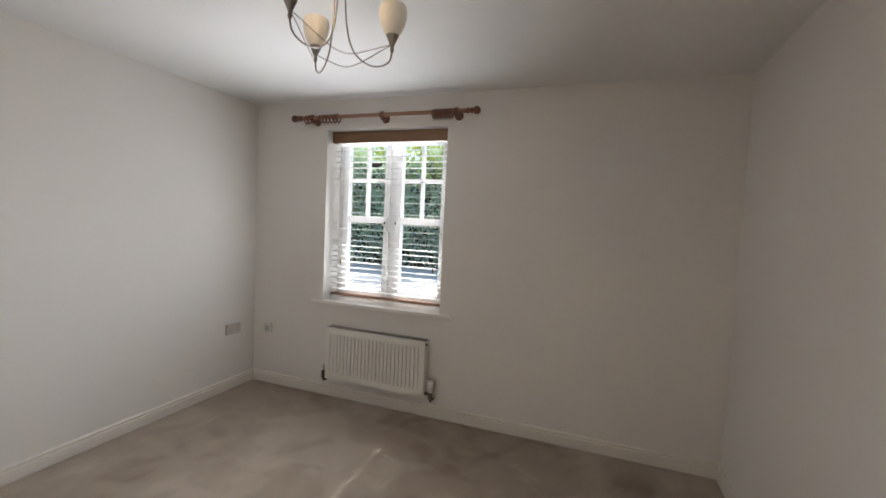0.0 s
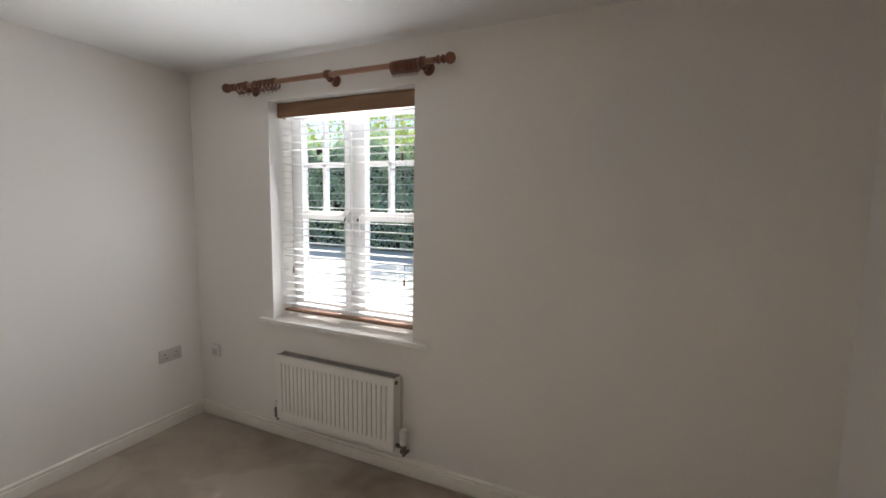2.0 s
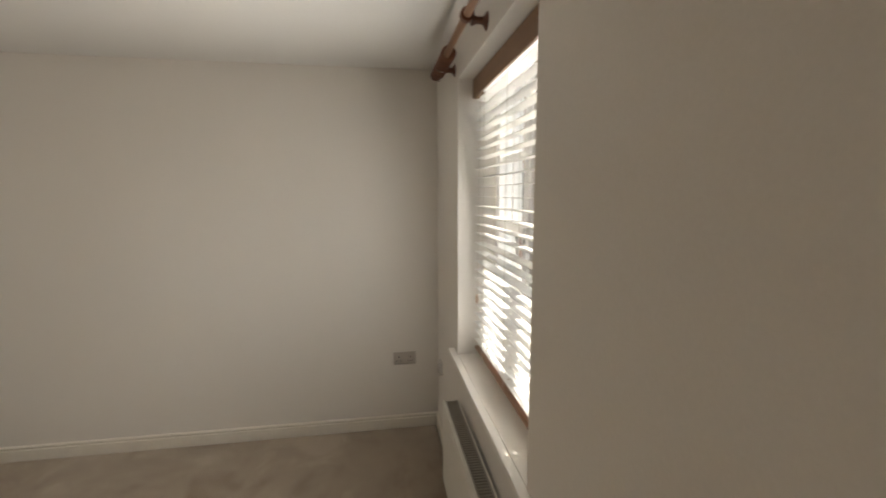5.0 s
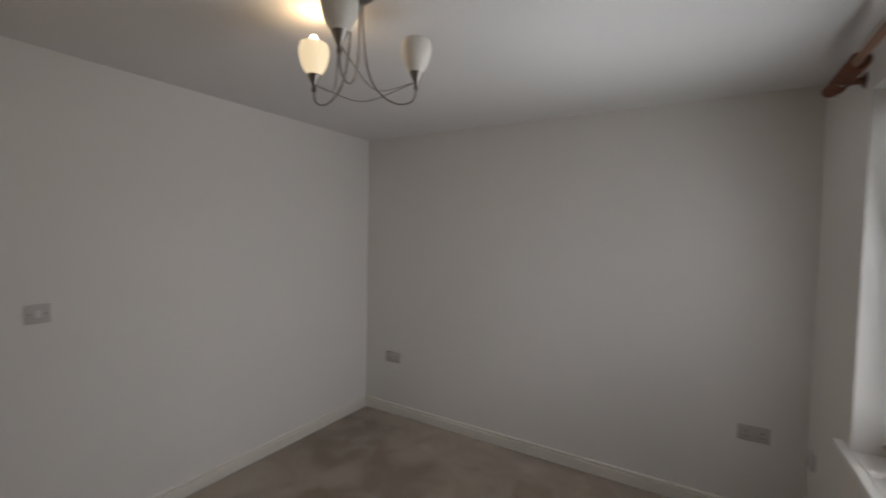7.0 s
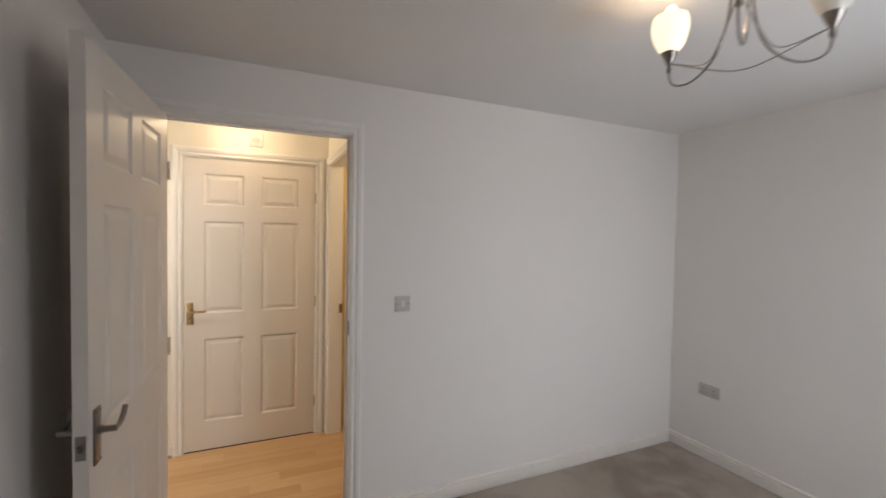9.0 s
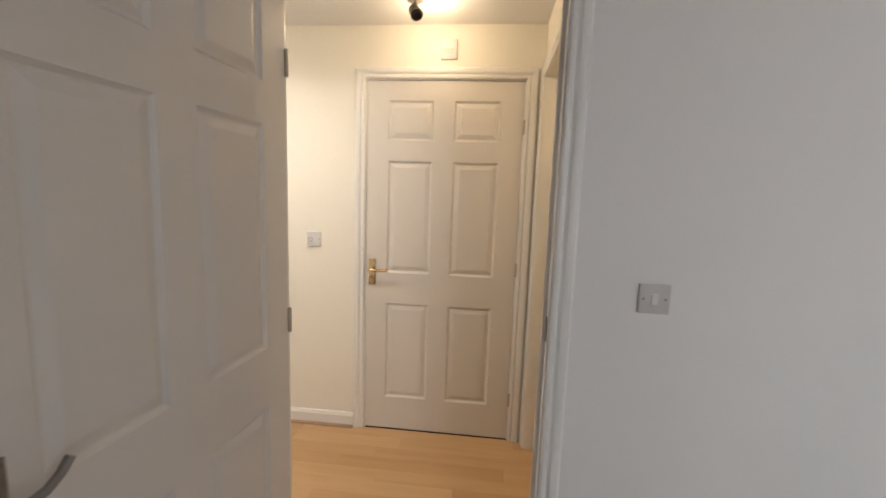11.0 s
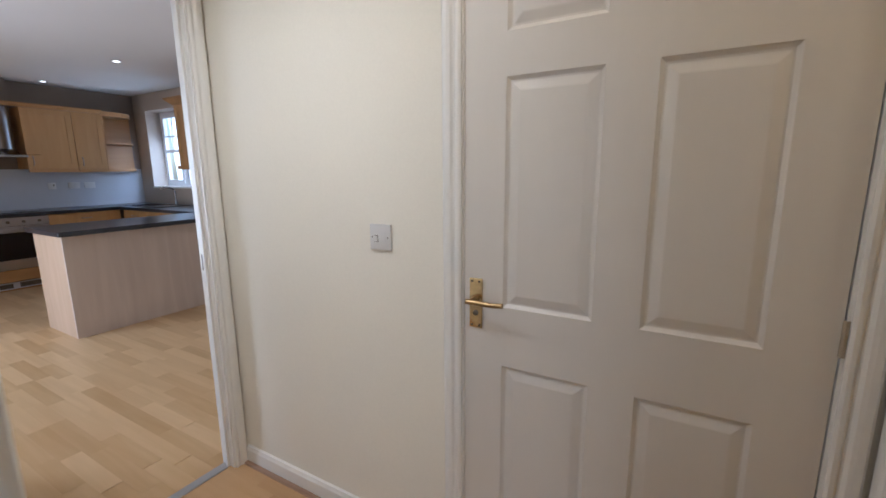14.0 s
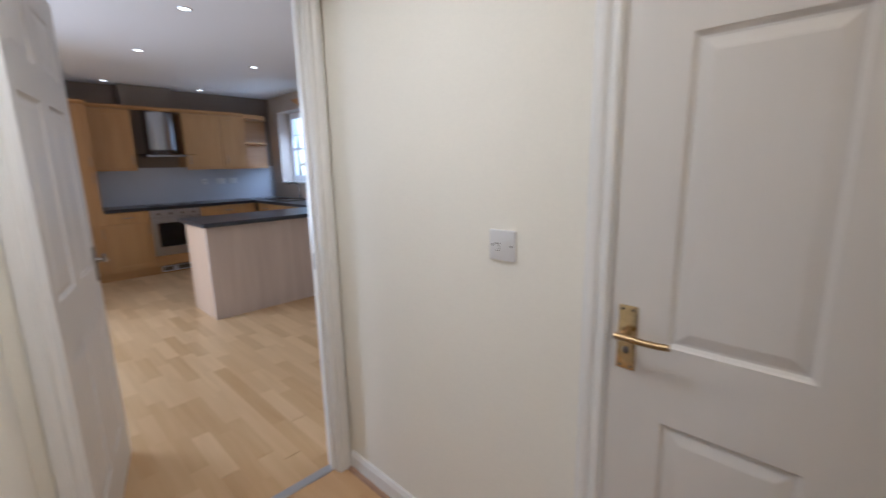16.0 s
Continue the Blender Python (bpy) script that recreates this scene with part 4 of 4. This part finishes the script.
part("door_glass", boxes((9.585, -2.16, 0.37, 9.588, -1.70, 0.69)), BLACKG, od, "black glass oven window")
b = bmesh.new()
tube(b, [(9.588, -1.67, 0.725), (9.555, -1.67, 0.725), (9.555, -2.19, 0.725), (9.588, -2.19, 0.725)], 0.008, 8)
part("door_handle", b, OVENST, od, smooth=True)
part("lower_fascia", boxes((9.60, -2.229, 0.115, 9.618, -1.633, 0.25)), BEECHH, oven)
plinth = thing("plinth", "beech kickboard below the kitchen units", "kickboard", pose(0, 0, 0))
part("board", boxes((9.65, -2.86, 0, 9.666, -0.45, 0.10)), BEECHH, plinth)
part("vent_frame", boxes((9.640, -2.085, 0.020, 9.6495, -1.545, 0.032), (9.640, -2.085, 0.086, 9.6495, -1.545, 0.098), (9.640, -2.085, 0.032, 9.6495, -2.073, 0.086), (9.640, -1.557, 0.032, 9.6495, -1.545, 0.086), (9.640, -1.735, 0.032, 9.6495, -1.675, 0.086)), PLASTIC, plinth, "white plastic vent surround")
pv = bmesh.new()
for a, b in ((-2.073, -1.735), (-1.675, -1.557)):
    bx(pv, 9.6475, a, 0.032, 9.6495, b, 0.086)
    for i in range(5):
        bx(pv, 9.642, a, 0.035 + i * 0.0105, 9.6475, b, 0.039 + i * 0.0105)
part("vent_grille", pv, METALD, plinth, "dark slotted plinth vent")
hob = thing("hob", "black glass hob set into the worktop", "hob", pose(0, 0.146, 0))
part("glass_top", boxes((9.67, -2.22, 0.910, 10.12, -1.64, 0.916), bevel=0.001), BLACKG, hob)
for dx, dy in ((0.12, 0.14), (0.33, 0.14), (0.12, 0.42), (0.33, 0.42)):
    part("heat_ring", lathe(bmesh.new(), [(0.078, 0.9165), (0.080, 0.9165), (0.080, 0.916)], 24, "z", (9.67 + dx, -2.22 + dy, 0)), METALD, hob)

worktop = boxes((9.575, -2.84, 0.870, KXE, -1.01, 0.910), (7.745, KYS, 0.870, KXE, -2.84, 0.910), (7.03, KYS, 0.870, 7.745, -1.345, 0.910), bevel=0.004)
tagged(part("worktop", worktop, WORKTOP), "black laminate U-shaped kitchen worktop with rounded edge", "worktop")
pen = thing("peninsula_unit", "pale laminate clad peninsula cabinet under the black worktop", "kitchen cabinet", pose(0, 0, 0))
part("back_panel", boxes((7.11, KYS + 0.001, 0, 7.128, -1.385, 0.869)), PANELK, pen)
part("end_panel", boxes((7.13, -1.405, 0, 7.70, -1.387, 0.869)), ENDK, pen)
part("carcass", boxes((7.13, KYS + 0.02, 0.10, 7.68, -1.407, 0.869)), BEECHH, pen)
for i in range(3):
    x0 = 7.76 + i * 0.60
    u = thing("base_cabinet", "beech kitchen base cabinet with a drawer over a framed door", "kitchen cabinet", pose(0, 0, 0), "kitchen base units")
    part("carcass", boxes((x0 + 0.001, KYS, 0.10, x0 + 0.599, -2.90, 0.868)), BEECHH, u)
    dr = part("drawer_front", boxes((x0 + 0.002, -2.898, 0.725, x0 + 0.598, -2.88, 0.862), bevel=0.002), BEECH, u)
    do = part("door", shaker(bmesh.new(), x0 + 0.002, 0.115, x0 + 0.598, 0.72, -2.88, face="y"), BEECH, u)
    bar_handle(dr, x0 + 0.30, -2.88, 0.795, False, face="y")
    bar_handle(do, x0 + 0.55, -2.88, 0.62, True, face="y")

sink = thing("kitchen_sink", "stainless steel inset sink with drainer", "sink", pose(0.25, 0.13, 0))
sb = bmesh.new()
bx(sb, 8.50, -3.48, 0.911, 8.54, -3.08, 0.922)
bx(sb, 8.96, -3.48, 0.911, 9.42, -3.08, 0.917)
bx(sb, 8.54, -3.48, 0.911, 8.96, -3.44, 0.922)
bx(sb, 8.54, -3.12, 0.911, 8.96, -3.08, 0.922)
part("rim", sb, STEEL, sink)
for i in range(8):
    part("drainer_rib", boxes((9.02 + i * 0.045, -3.42, 0.917, 9.035 + i * 0.045, -3.14, 0.921)), STEEL, sink)
# Flat dark sheet; the shaded depth of the bowl is only in its colour.
part("bowl_dark_sheet", boxes((8.54, -3.44, 0.911, 8.96, -3.12, 0.9125)), METALD, sink)
tap = thing("mixer_tap", "curved stainless kitchen mixer tap", "tap", pose(9.15, -3.38, 0.91))
tb = bmesh.new()
lathe(tb, [(0.026, 0), (0.026, 0.008), (0.018, 0.015), (0.018, 0.07), (0.013, 0.08)], 16)
part("tap_body", tb, STEEL, tap, smooth=True)
part("spout", tube(bmesh.new(), [(0, 0, 0.07), (0.0, 0.0, 0.19), (0.01, 0.02, 0.225), (0.04, 0.06, 0.245), (0.09, 0.10, 0.245), (0.13, 0.13, 0.225)], 0.010, 10), STEEL, tap, smooth=True)
part("tap_lever", tube(bmesh.new(), [(0, 0, 0.045), (-0.05, 0.01, 0.06)], 0.006, 8), STEEL, tap, smooth=True)


def wall_unit(y0, y1, x=9.85, label="beech kitchen wall cabinet with framed door"):
    u = thing("wall_cabinet", label, "kitchen cabinet", pose(0, 0, 0), "kitchen wall units")
    part("carcass", boxes((x + 0.020, y0 + 0.001, 1.42, KXE, y1 - 0.001, 2.16)), BEECHH, u)
    do = part("door", shaker(bmesh.new(), y0 + 0.002, 1.425, y1 - 0.002, 2.155, x), BEECH, u)
    bar_handle(do, x, y0 + 0.035 if y1 > -1.2 else y1 - 0.05, 1.52)
    part("light_rail", boxes((x - 0.005, y0, 1.382, x + 0.020, y1, 1.419)), BEECHH, u)
    return u


wall_unit(-1.48, -1.01)
wall_unit(-2.562, -2.065)
wall_unit(-2.90, -2.567)
shelf = thing("corner_shelf_unit", "open beech corner shelf unit with curved ends", "shelf", pose(0, 0, 0))


def shelf_board(z0, z1):
    b = bmesh.new()
    pts = [(KXE, -2.905), (9.86, -2.905)] + [(KXE - 0.34 * math.cos(a) , -2.98 - 0.40 * math.sin(a)) for a in [math.pi / 2 * k / 8 for k in range(9)]]
    lo, hi = [b.verts.new((x, y, z0)) for x, y in pts], [b.verts.new((x, y, z1)) for x, y in pts]
    b.faces.new(lo[::-1])
    b.faces.new(hi)
    for i in range(len(pts)):
        j = (i + 1) % len(pts)
        b.faces.new((lo[i], lo[j], hi[j], hi[i]))
    return b


for z0, z1 in ((1.385, 1.425), (1.765, 1.783), (2.14, 2.20)):
    part("shelf_board", shelf_board(z0, z1), BEECHH, shelf)
part("back_board", boxes((KXE - 0.016, -3.38, 1.425, KXE - 0.001, -2.905, 2.14)), BEECHH, shelf)
part("side_board", boxes((9.86, -2.921, 1.425, KXE - 0.016, -2.905, 2.14)), BEECHH, shelf)
corn = thing("cornice", "beech cornice running above the wall cabinets", "cornice", pose(0, 0, 0))
part("moulding", moulding(bmesh.new(), [(0, 0), (0.02, 0), (0.055, 0.03), (0.055, 0.045), (0, 0.045)], (9.86, -2.90, 2.162), (9.86, -1.01, 2.162), (-1, 0, 0)), BEECHH, corn)
part("moulding", moulding(bmesh.new(), [(0, 0), (0.02, 0), (0.055, 0.03), (0.055, 0.045), (0, 0.045)], (9.62, -1.01, 2.162), (9.62, -0.45, 2.162), (-1, 0, 0)), BEECHH, corn)
hood = thing("cooker_hood", "stainless steel chimney cooker hood with glass canopy", "cooker hood", pose(0, 0.115, 0))
part("canopy", boxes((9.73, -2.16, 1.560, KXE, -1.70, 1.585), bevel=0.002), STEEL, hood)
part("glass_rim", boxes((9.66, -2.25, 1.587, KXE, -1.60, 1.593), bevel=0.002), GLASS, hood, "clear glass canopy edge")
part("light_strip", boxes((9.725, -2.12, 1.562, 9.7295, -1.74, 1.582)), STEEL, hood)
hc = bmesh.new()
rings_h = []
for x, a, b, z in ((9.80, -2.13, -1.77, 1.594), (9.88, -2.115, -1.785, 1.66), (9.88, -2.115, -1.785, 2.205)):
    front = [(x + 0.05 * (2 * k / 8 - 1) ** 2, a + (b - a) * k / 8) for k in range(9)]
    rings_h.append([hc.verts.new((px, py, z)) for px, py in front + [(KXE, b), (KXE, a)]])
for a_, b_ in zip(rings_h, rings_h[1:]):
    for k in range(11):
        hc.faces.new((a_[k], a_[(k + 1) % 11], b_[(k + 1) % 11], b_[k]))
hc.faces.new(rings_h[-1])
part("chimney", hc, STEEL, hood, "tall stainless steel chimney", smooth=True)
part("duct_cover", boxes((10.02, -2.15, 2.21, KXE, -1.54, ZK - 0.002)), KSHADED, hood)

cabr = thing("wall_cabinet", "beech two-door wall cabinet beside the kitchen window", "kitchen cabinet", pose(0, 0, 0), "kitchen wall units")
CA0, CA1, CZ = 7.64, 8.50, 2.195
part("carcass", boxes((CA0, KYS, 1.452, CA1, -3.16, CZ)), BEECHH, cabr)
for a, b, xh in ((CA0, (CA0 + CA1) / 2, 8.025), ((CA0 + CA1) / 2, CA1, 8.115)):
    do = part("door", shaker(bmesh.new(), a + 0.002, 1.455, b - 0.002, CZ - 0.003, -3.14, face="y"), BEECH, cabr)
    bar_handle(do, xh, -3.14, 1.61, True, face="y")
part("light_rail", boxes((CA0 - 0.01, -3.16, 1.402, CA1 + 0.025, -3.12, 1.451), (CA1, KYS, 1.402, CA1 + 0.025, -3.16, 1.451)), BEECHH, cabr)
CORNICE = [(0, 0), (0.02, 0), (0.06, 0.035), (0.085, 0.060), (0.085, 0.080), (0, 0.080)]
cb = bmesh.new()
moulding(cb, CORNICE, (CA0, -3.145, CZ + 0.001), (CA1, -3.145, CZ + 0.001), (0, 1, 0), mitre=(0, 1))
moulding(cb, CORNICE, (CA1, KYS, CZ + 0.001), (CA1, -3.145, CZ + 0.001), (1, 0, 0), mitre=(0, 1))
part("cornice", cb, BEECHH, cabr)

kw = thing("window_2", "white kitchen casement window in a deep reveal", "window", pose(0, 0, 0))
kw["kind"] = "structure"
ky = KYS - 0.20
kmx = (QX0 + QX1) / 2
part("window_frame", boxes((QX0, ky - 0.06, QZ0, QX0 + 0.05, ky, QZ1), (QX1 - 0.05, ky - 0.06, QZ0, QX1, ky, QZ1), (QX0 + 0.05, ky - 0.06, QZ0, QX1 - 0.05, ky, QZ0 + 0.05), (QX0 + 0.05, ky - 0.06, QZ1 - 0.05, QX1 - 0.05, ky, QZ1), (kmx - 0.05, ky - 0.06, QZ0 + 0.05, kmx + 0.05, ky, QZ1 - 0.05), bevel=0.003), UPVC, kw)
for a, b in ((QX0 + 0.05, kmx - 0.05), (kmx + 0.05, QX1 - 0.05)):
    sash = part("sash", boxes((a, ky - 0.04, QZ0 + 0.05, a + 0.045, ky + 0.012, QZ1 - 0.05), (b - 0.045, ky - 0.04, QZ0 + 0.05, b, ky + 0.012, QZ1 - 0.05), (a + 0.045, ky - 0.04, QZ0 + 0.05, b - 0.045, ky + 0.012, QZ0 + 0.095), (a + 0.045, ky - 0.04, QZ1 - 0.095, b - 0.045, ky + 0.012, QZ1 - 0.05), (a + 0.045, ky - 0.04, 1.66, b - 0.045, ky + 0.012, 1.70)), UPVC, kw)
    part("glazing_bar", boxes(((a + b) / 2 - 0.009, ky - 0.03, 1.70, (a + b) / 2 + 0.009, ky, QZ1 - 0.095), (a + 0.045, ky - 0.03, 1.89, b - 0.045, ky, 1.908)), UPVC, sash)
    part("pane", boxes((a + 0.04, ky - 0.022, QZ0 + 0.09, b - 0.04, ky - 0.018, QZ1 - 0.09)), GLASS, sash).visible_shadow = False
structure("kitchen_sill", boxes((QX0 + 0.001, ky, QZ0 - 0.02, QX1 - 0.001, KYS + 0.015, QZ0 + 0.002)), TRIM, "white window board", "window sill")
for yy in (-2.36, -2.60, -2.78):
    s_ = plate("kitchen_socket", "white electrical socket on the splashback", pose(KXE - 0.006, yy, 1.20, 0, 0, -90), 0.13 if yy < -2.5 else 0.086, 0.086, PLASTIC)
    part("rocker", boxes((0.01, -0.012, 0.0, 0.025, -0.009, 0.02)), METALD if yy > -2.5 else PLASTIC, s_)
for x in (6.57, 8.04, 9.93):
    for y in (-1.28, -2.37):
        dl = thing("downlight", "lit recessed ceiling downlight with a chrome rim", "ceiling lamp", pose(x, y, ZK), "kitchen downlights")
        part("rim", lathe(bmesh.new(), [(0.034, -0.001), (0.036, -0.005), (0.042, -0.004), (0.044, 0.0)], 24), STEEL, dl, smooth=True)
        part("lamp_face", lathe(bmesh.new(), [(0.034, -0.0015), (0.0, -0.002)], 20), DOWN, dl)

# outdoors
structure("ground", boxes((-60, YN + 0.3, -0.35, 60, 80, -0.25), (-60, -80, -0.35, 60, KYS - 0.3, -0.25)), PAVE, "pale sunlit paving and ground", "ground")
hedge = thing("hedge", "tall dense green hedge with sunlit top", "hedge", pose(0, 14.0, -0.25))
part("hedge_core", boxes((-17, 0.35, 0, 8, 1.2, 3.8)), BARK, hedge)


def tree_crown(n, size, seed):
    """Many small leaves on uneven clumps."""
    rnd = np.random.default_rng(seed)
    k = 26
    cen = rnd.normal(size=(k, 3)) * [size * 0.42, size * 0.30, size * 0.36]
    rad = rnd.uniform(0.22, 0.42, k) * size * 0.75
    pick = rnd.integers(0, k, n)
    d = rnd.normal(size=(n, 3))
    d /= np.linalg.norm(d, axis=1)[:, None]
    c = cen[pick] + d * (rad[pick] * rnd.uniform(0.55, 1.0, n) ** 0.5)[:, None]
    a = rnd.normal(size=(n, 3))
    a /= np.linalg.norm(a, axis=1)[:, None]
    e = np.cross(a, rnd.normal(size=(n, 3)))
    e /= np.linalg.norm(e, axis=1)[:, None]
    s = rnd.uniform(0.05, 0.10, n)[:, None]
    v = np.stack([c - a * s, c + e * s * 0.55, c + a * s, c - e * s * 0.55], 1).reshape(-1, 3)
    me = bpy.data.meshes.new("crown")
    me.from_pydata(v.tolist(), [], [(4 * i, 4 * i + 1, 4 * i + 2, 4 * i + 3) for i in range(n)])
    me.materials.append(TREELEAF)
    return me


def leaves(n, x0, x1, zmax, seed):
    rnd = np.random.default_rng(seed)
    c = np.empty((n, 3))
    c[:, 0] = rnd.uniform(x0, x1, n)
    lump = 0.35 * np.sin(c[:, 0] * 1.7) + 0.25 * np.sin(c[:, 0] * 4.1 + 1)
    c[:, 2] = rnd.uniform(0.0, 1, n) ** 0.8 * (zmax + lump)
    c[:, 1] = 0.18 - 0.22 * rnd.random(n) + 0.12 * np.sin(c[:, 0] * 5 + c[:, 2] * 4)
    top = c[:, 2] > zmax - 0.15
    c[top, 1] += rnd.uniform(0, 0.9, top.sum())
    d = rnd.normal(size=(n, 3))
    d /= np.linalg.norm(d, axis=1)[:, None]
    e = np.cross(d, rnd.normal(size=(n, 3)))
    e /= np.linalg.norm(e, axis=1)[:, None]
    s = rnd.uniform(0.05, 0.10, n)[:, None]
    v = np.stack([c - d * s, c + e * s * 0.5, c + d * s, c - e * s * 0.5], 1).reshape(-1, 3)
    me = bpy.data.meshes.new("leaves")
    me.from_pydata(v.tolist(), [], [(4 * i, 4 * i + 1, 4 * i + 2, 4 * i + 3) for i in range(n)])
    me.materials.append(LEAF)
    return me


hl = new("foliage", leaves(56000, -17, 8, 4.0, 3))
hl.parent = hedge
tagged(hl, kind="stuff")
for i, (tx, ty, sz) in enumerate(((-3.6, 17.2, 4.6), (0.6, 18.0, 5.0), (4.6, 17.4, 4.4), (-8.6, 17.5, 4.8), (-14.0, 17.0, 4.8))):
    tr = thing("tree", "broad leafy green tree behind the hedge", "tree", pose(tx, ty, -0.25), "trees behind the hedge")
    tk = bmesh.new()
    lathe(tk, [(0.16, 0), (0.12, 1.2), (0.09, 3.0), (0.03, 4.4)], 10)
    for a in range(5):
        ang = a * 1.3 + i
        tube(tk, [(0, 0, 1.8 + a * 0.3), (0.6 * math.cos(ang), 0.6 * math.sin(ang), 2.6 + a * 0.3), (1.2 * math.cos(ang), 1.1 * math.sin(ang), 3.2 + a * 0.3)], 0.035, 6)
    part("trunk", tk, BARK, tr)
    cr = new("crown", tree_crown(9000, sz, 20 + i))
    cr.parent = tr
    cr.matrix_basis = pose(0, 0, 5.2)
house = thing("brick_house", "red brick house with white window frames", "building", pose(-9.0, 2.6, -0.25))
part("wall", boxes((0, 0, 0, 0.3, 3.0, 5.2), (0, 4.2, 0, 0.3, 6, 5.2), (0, 3.0, 0, 0.3, 4.2, 1.2), (0, 3.0, 2.5, 0.3, 4.2, 5.2), (-6, 5.7, 0, 0, 6.0, 5.2)), BRICK, house)
part("window_frame", boxes((0.2, 3.0, 1.2, 0.28, 3.08, 2.5), (0.2, 4.12, 1.2, 0.28, 4.2, 2.5), (0.2, 3.08, 1.2, 0.28, 4.12, 1.28), (0.2, 3.08, 2.42, 0.28, 4.12, 2.5), (0.2, 3.56, 1.28, 0.28, 3.64, 2.42)), UPVC, house)
part("pane", boxes((0.22, 3.08, 1.28, 0.24, 4.12, 2.42)), BLACKG, house)
kh = thing("garden_wall", "brick boundary wall beyond the kitchen window", "wall", pose(0, -9, -0.25))
part("brickwork", boxes((2, -0.2, 0, 16, 0, 1.9)), BRICK, kh)
part("coping", boxes((1.95, -0.24, 1.9, 16.05, 0.04, 1.97)), PAVE, kh)

# floor boards last
random.seed(11)


def board_mesh(ln, w, mat, name="floor_board"):
    b = bmesh.new()
    bx(b, 0, 0, -0.010, ln - 0.0003, w - 0.0003, 0.0)
    return mesh_of(name, b, mat)


kf = bpy.data.objects["kitchen_floor"]
bw, bl = 0.085, 0.42
meshes = {}
near, rest = [], []
y = KYS
row = 0
while y < KYN - 0.001:
    x = KX + 0.076 - random.uniform(0, bl)
    w = min(bw, KYN - y)
    while x < KXE:
        ln = random.choice((0.34, 0.42, 0.50))
        x0, x1 = max(x, KX + 0.076), min(x + ln, KXE)
        if x1 - x0 > 0.03:
            (near if (x0 < 7.0 and -2.0 < y < 0.1 and len(near) < 290) else rest).append((x0, y, round(x1 - x0, 2), w))
        x += ln
    y += bw
    row += 1
for x0, y0, ln, w in near:
    key = (ln, round(w, 3))
    if key not in meshes:
        meshes[key] = board_mesh(ln, w, LAMK)
    o = new("floor_board", meshes[key])
    o.location = (x0, y0, 0)
    o.parent = kf
rb = bmesh.new()
for x0, y0, ln, w in rest:
    bx(rb, x0, y0, -0.010, x0 + ln - 0.0003, y0 + w - 0.0003, 0.0)


def island_wood():
    m = LAMK.copy()
    m.name = "laminate_stave_joined"
    n, l = m.node_tree.nodes, m.node_tree.links
    geo = n.new("ShaderNodeNewGeometry")
    inf = [k for k in n if k.bl_idname == "ShaderNodeObjectInfo"][0]
    for lk in list(inf.outputs["Random"].links):
        l.new(geo.outputs["Random Per Island"], lk.to_socket)
    return m


o = new("floor_boards_far", mesh_of("floor_boards_far", rb, island_wood()))
o.parent = kf
tagged(o, kind="stuff")

hf = bpy.data.objects["hall_floor"]
y = HY0
while y < -0.076:
    x = HX0 - 0.11 - random.uniform(0, 0.5)
    w = min(0.095, -0.075 - y)
    while x < KX + 0.03:
        ln = random.choice((0.38, 0.5, 0.62))
        x0, x1 = max(x, HX0 - 0.11), min(x + ln, KX + 0.03)
        if x1 - x0 > 0.02:
            key = (round(x1 - x0, 2), round(w, 3), "h")
            if key not in meshes:
                meshes[key] = board_mesh(key[0], w, LAMH)
            o = new("floor_board", meshes[key])
            o.location = (x0, y, 0)
            o.parent = hf
        x += ln
    y += 0.095
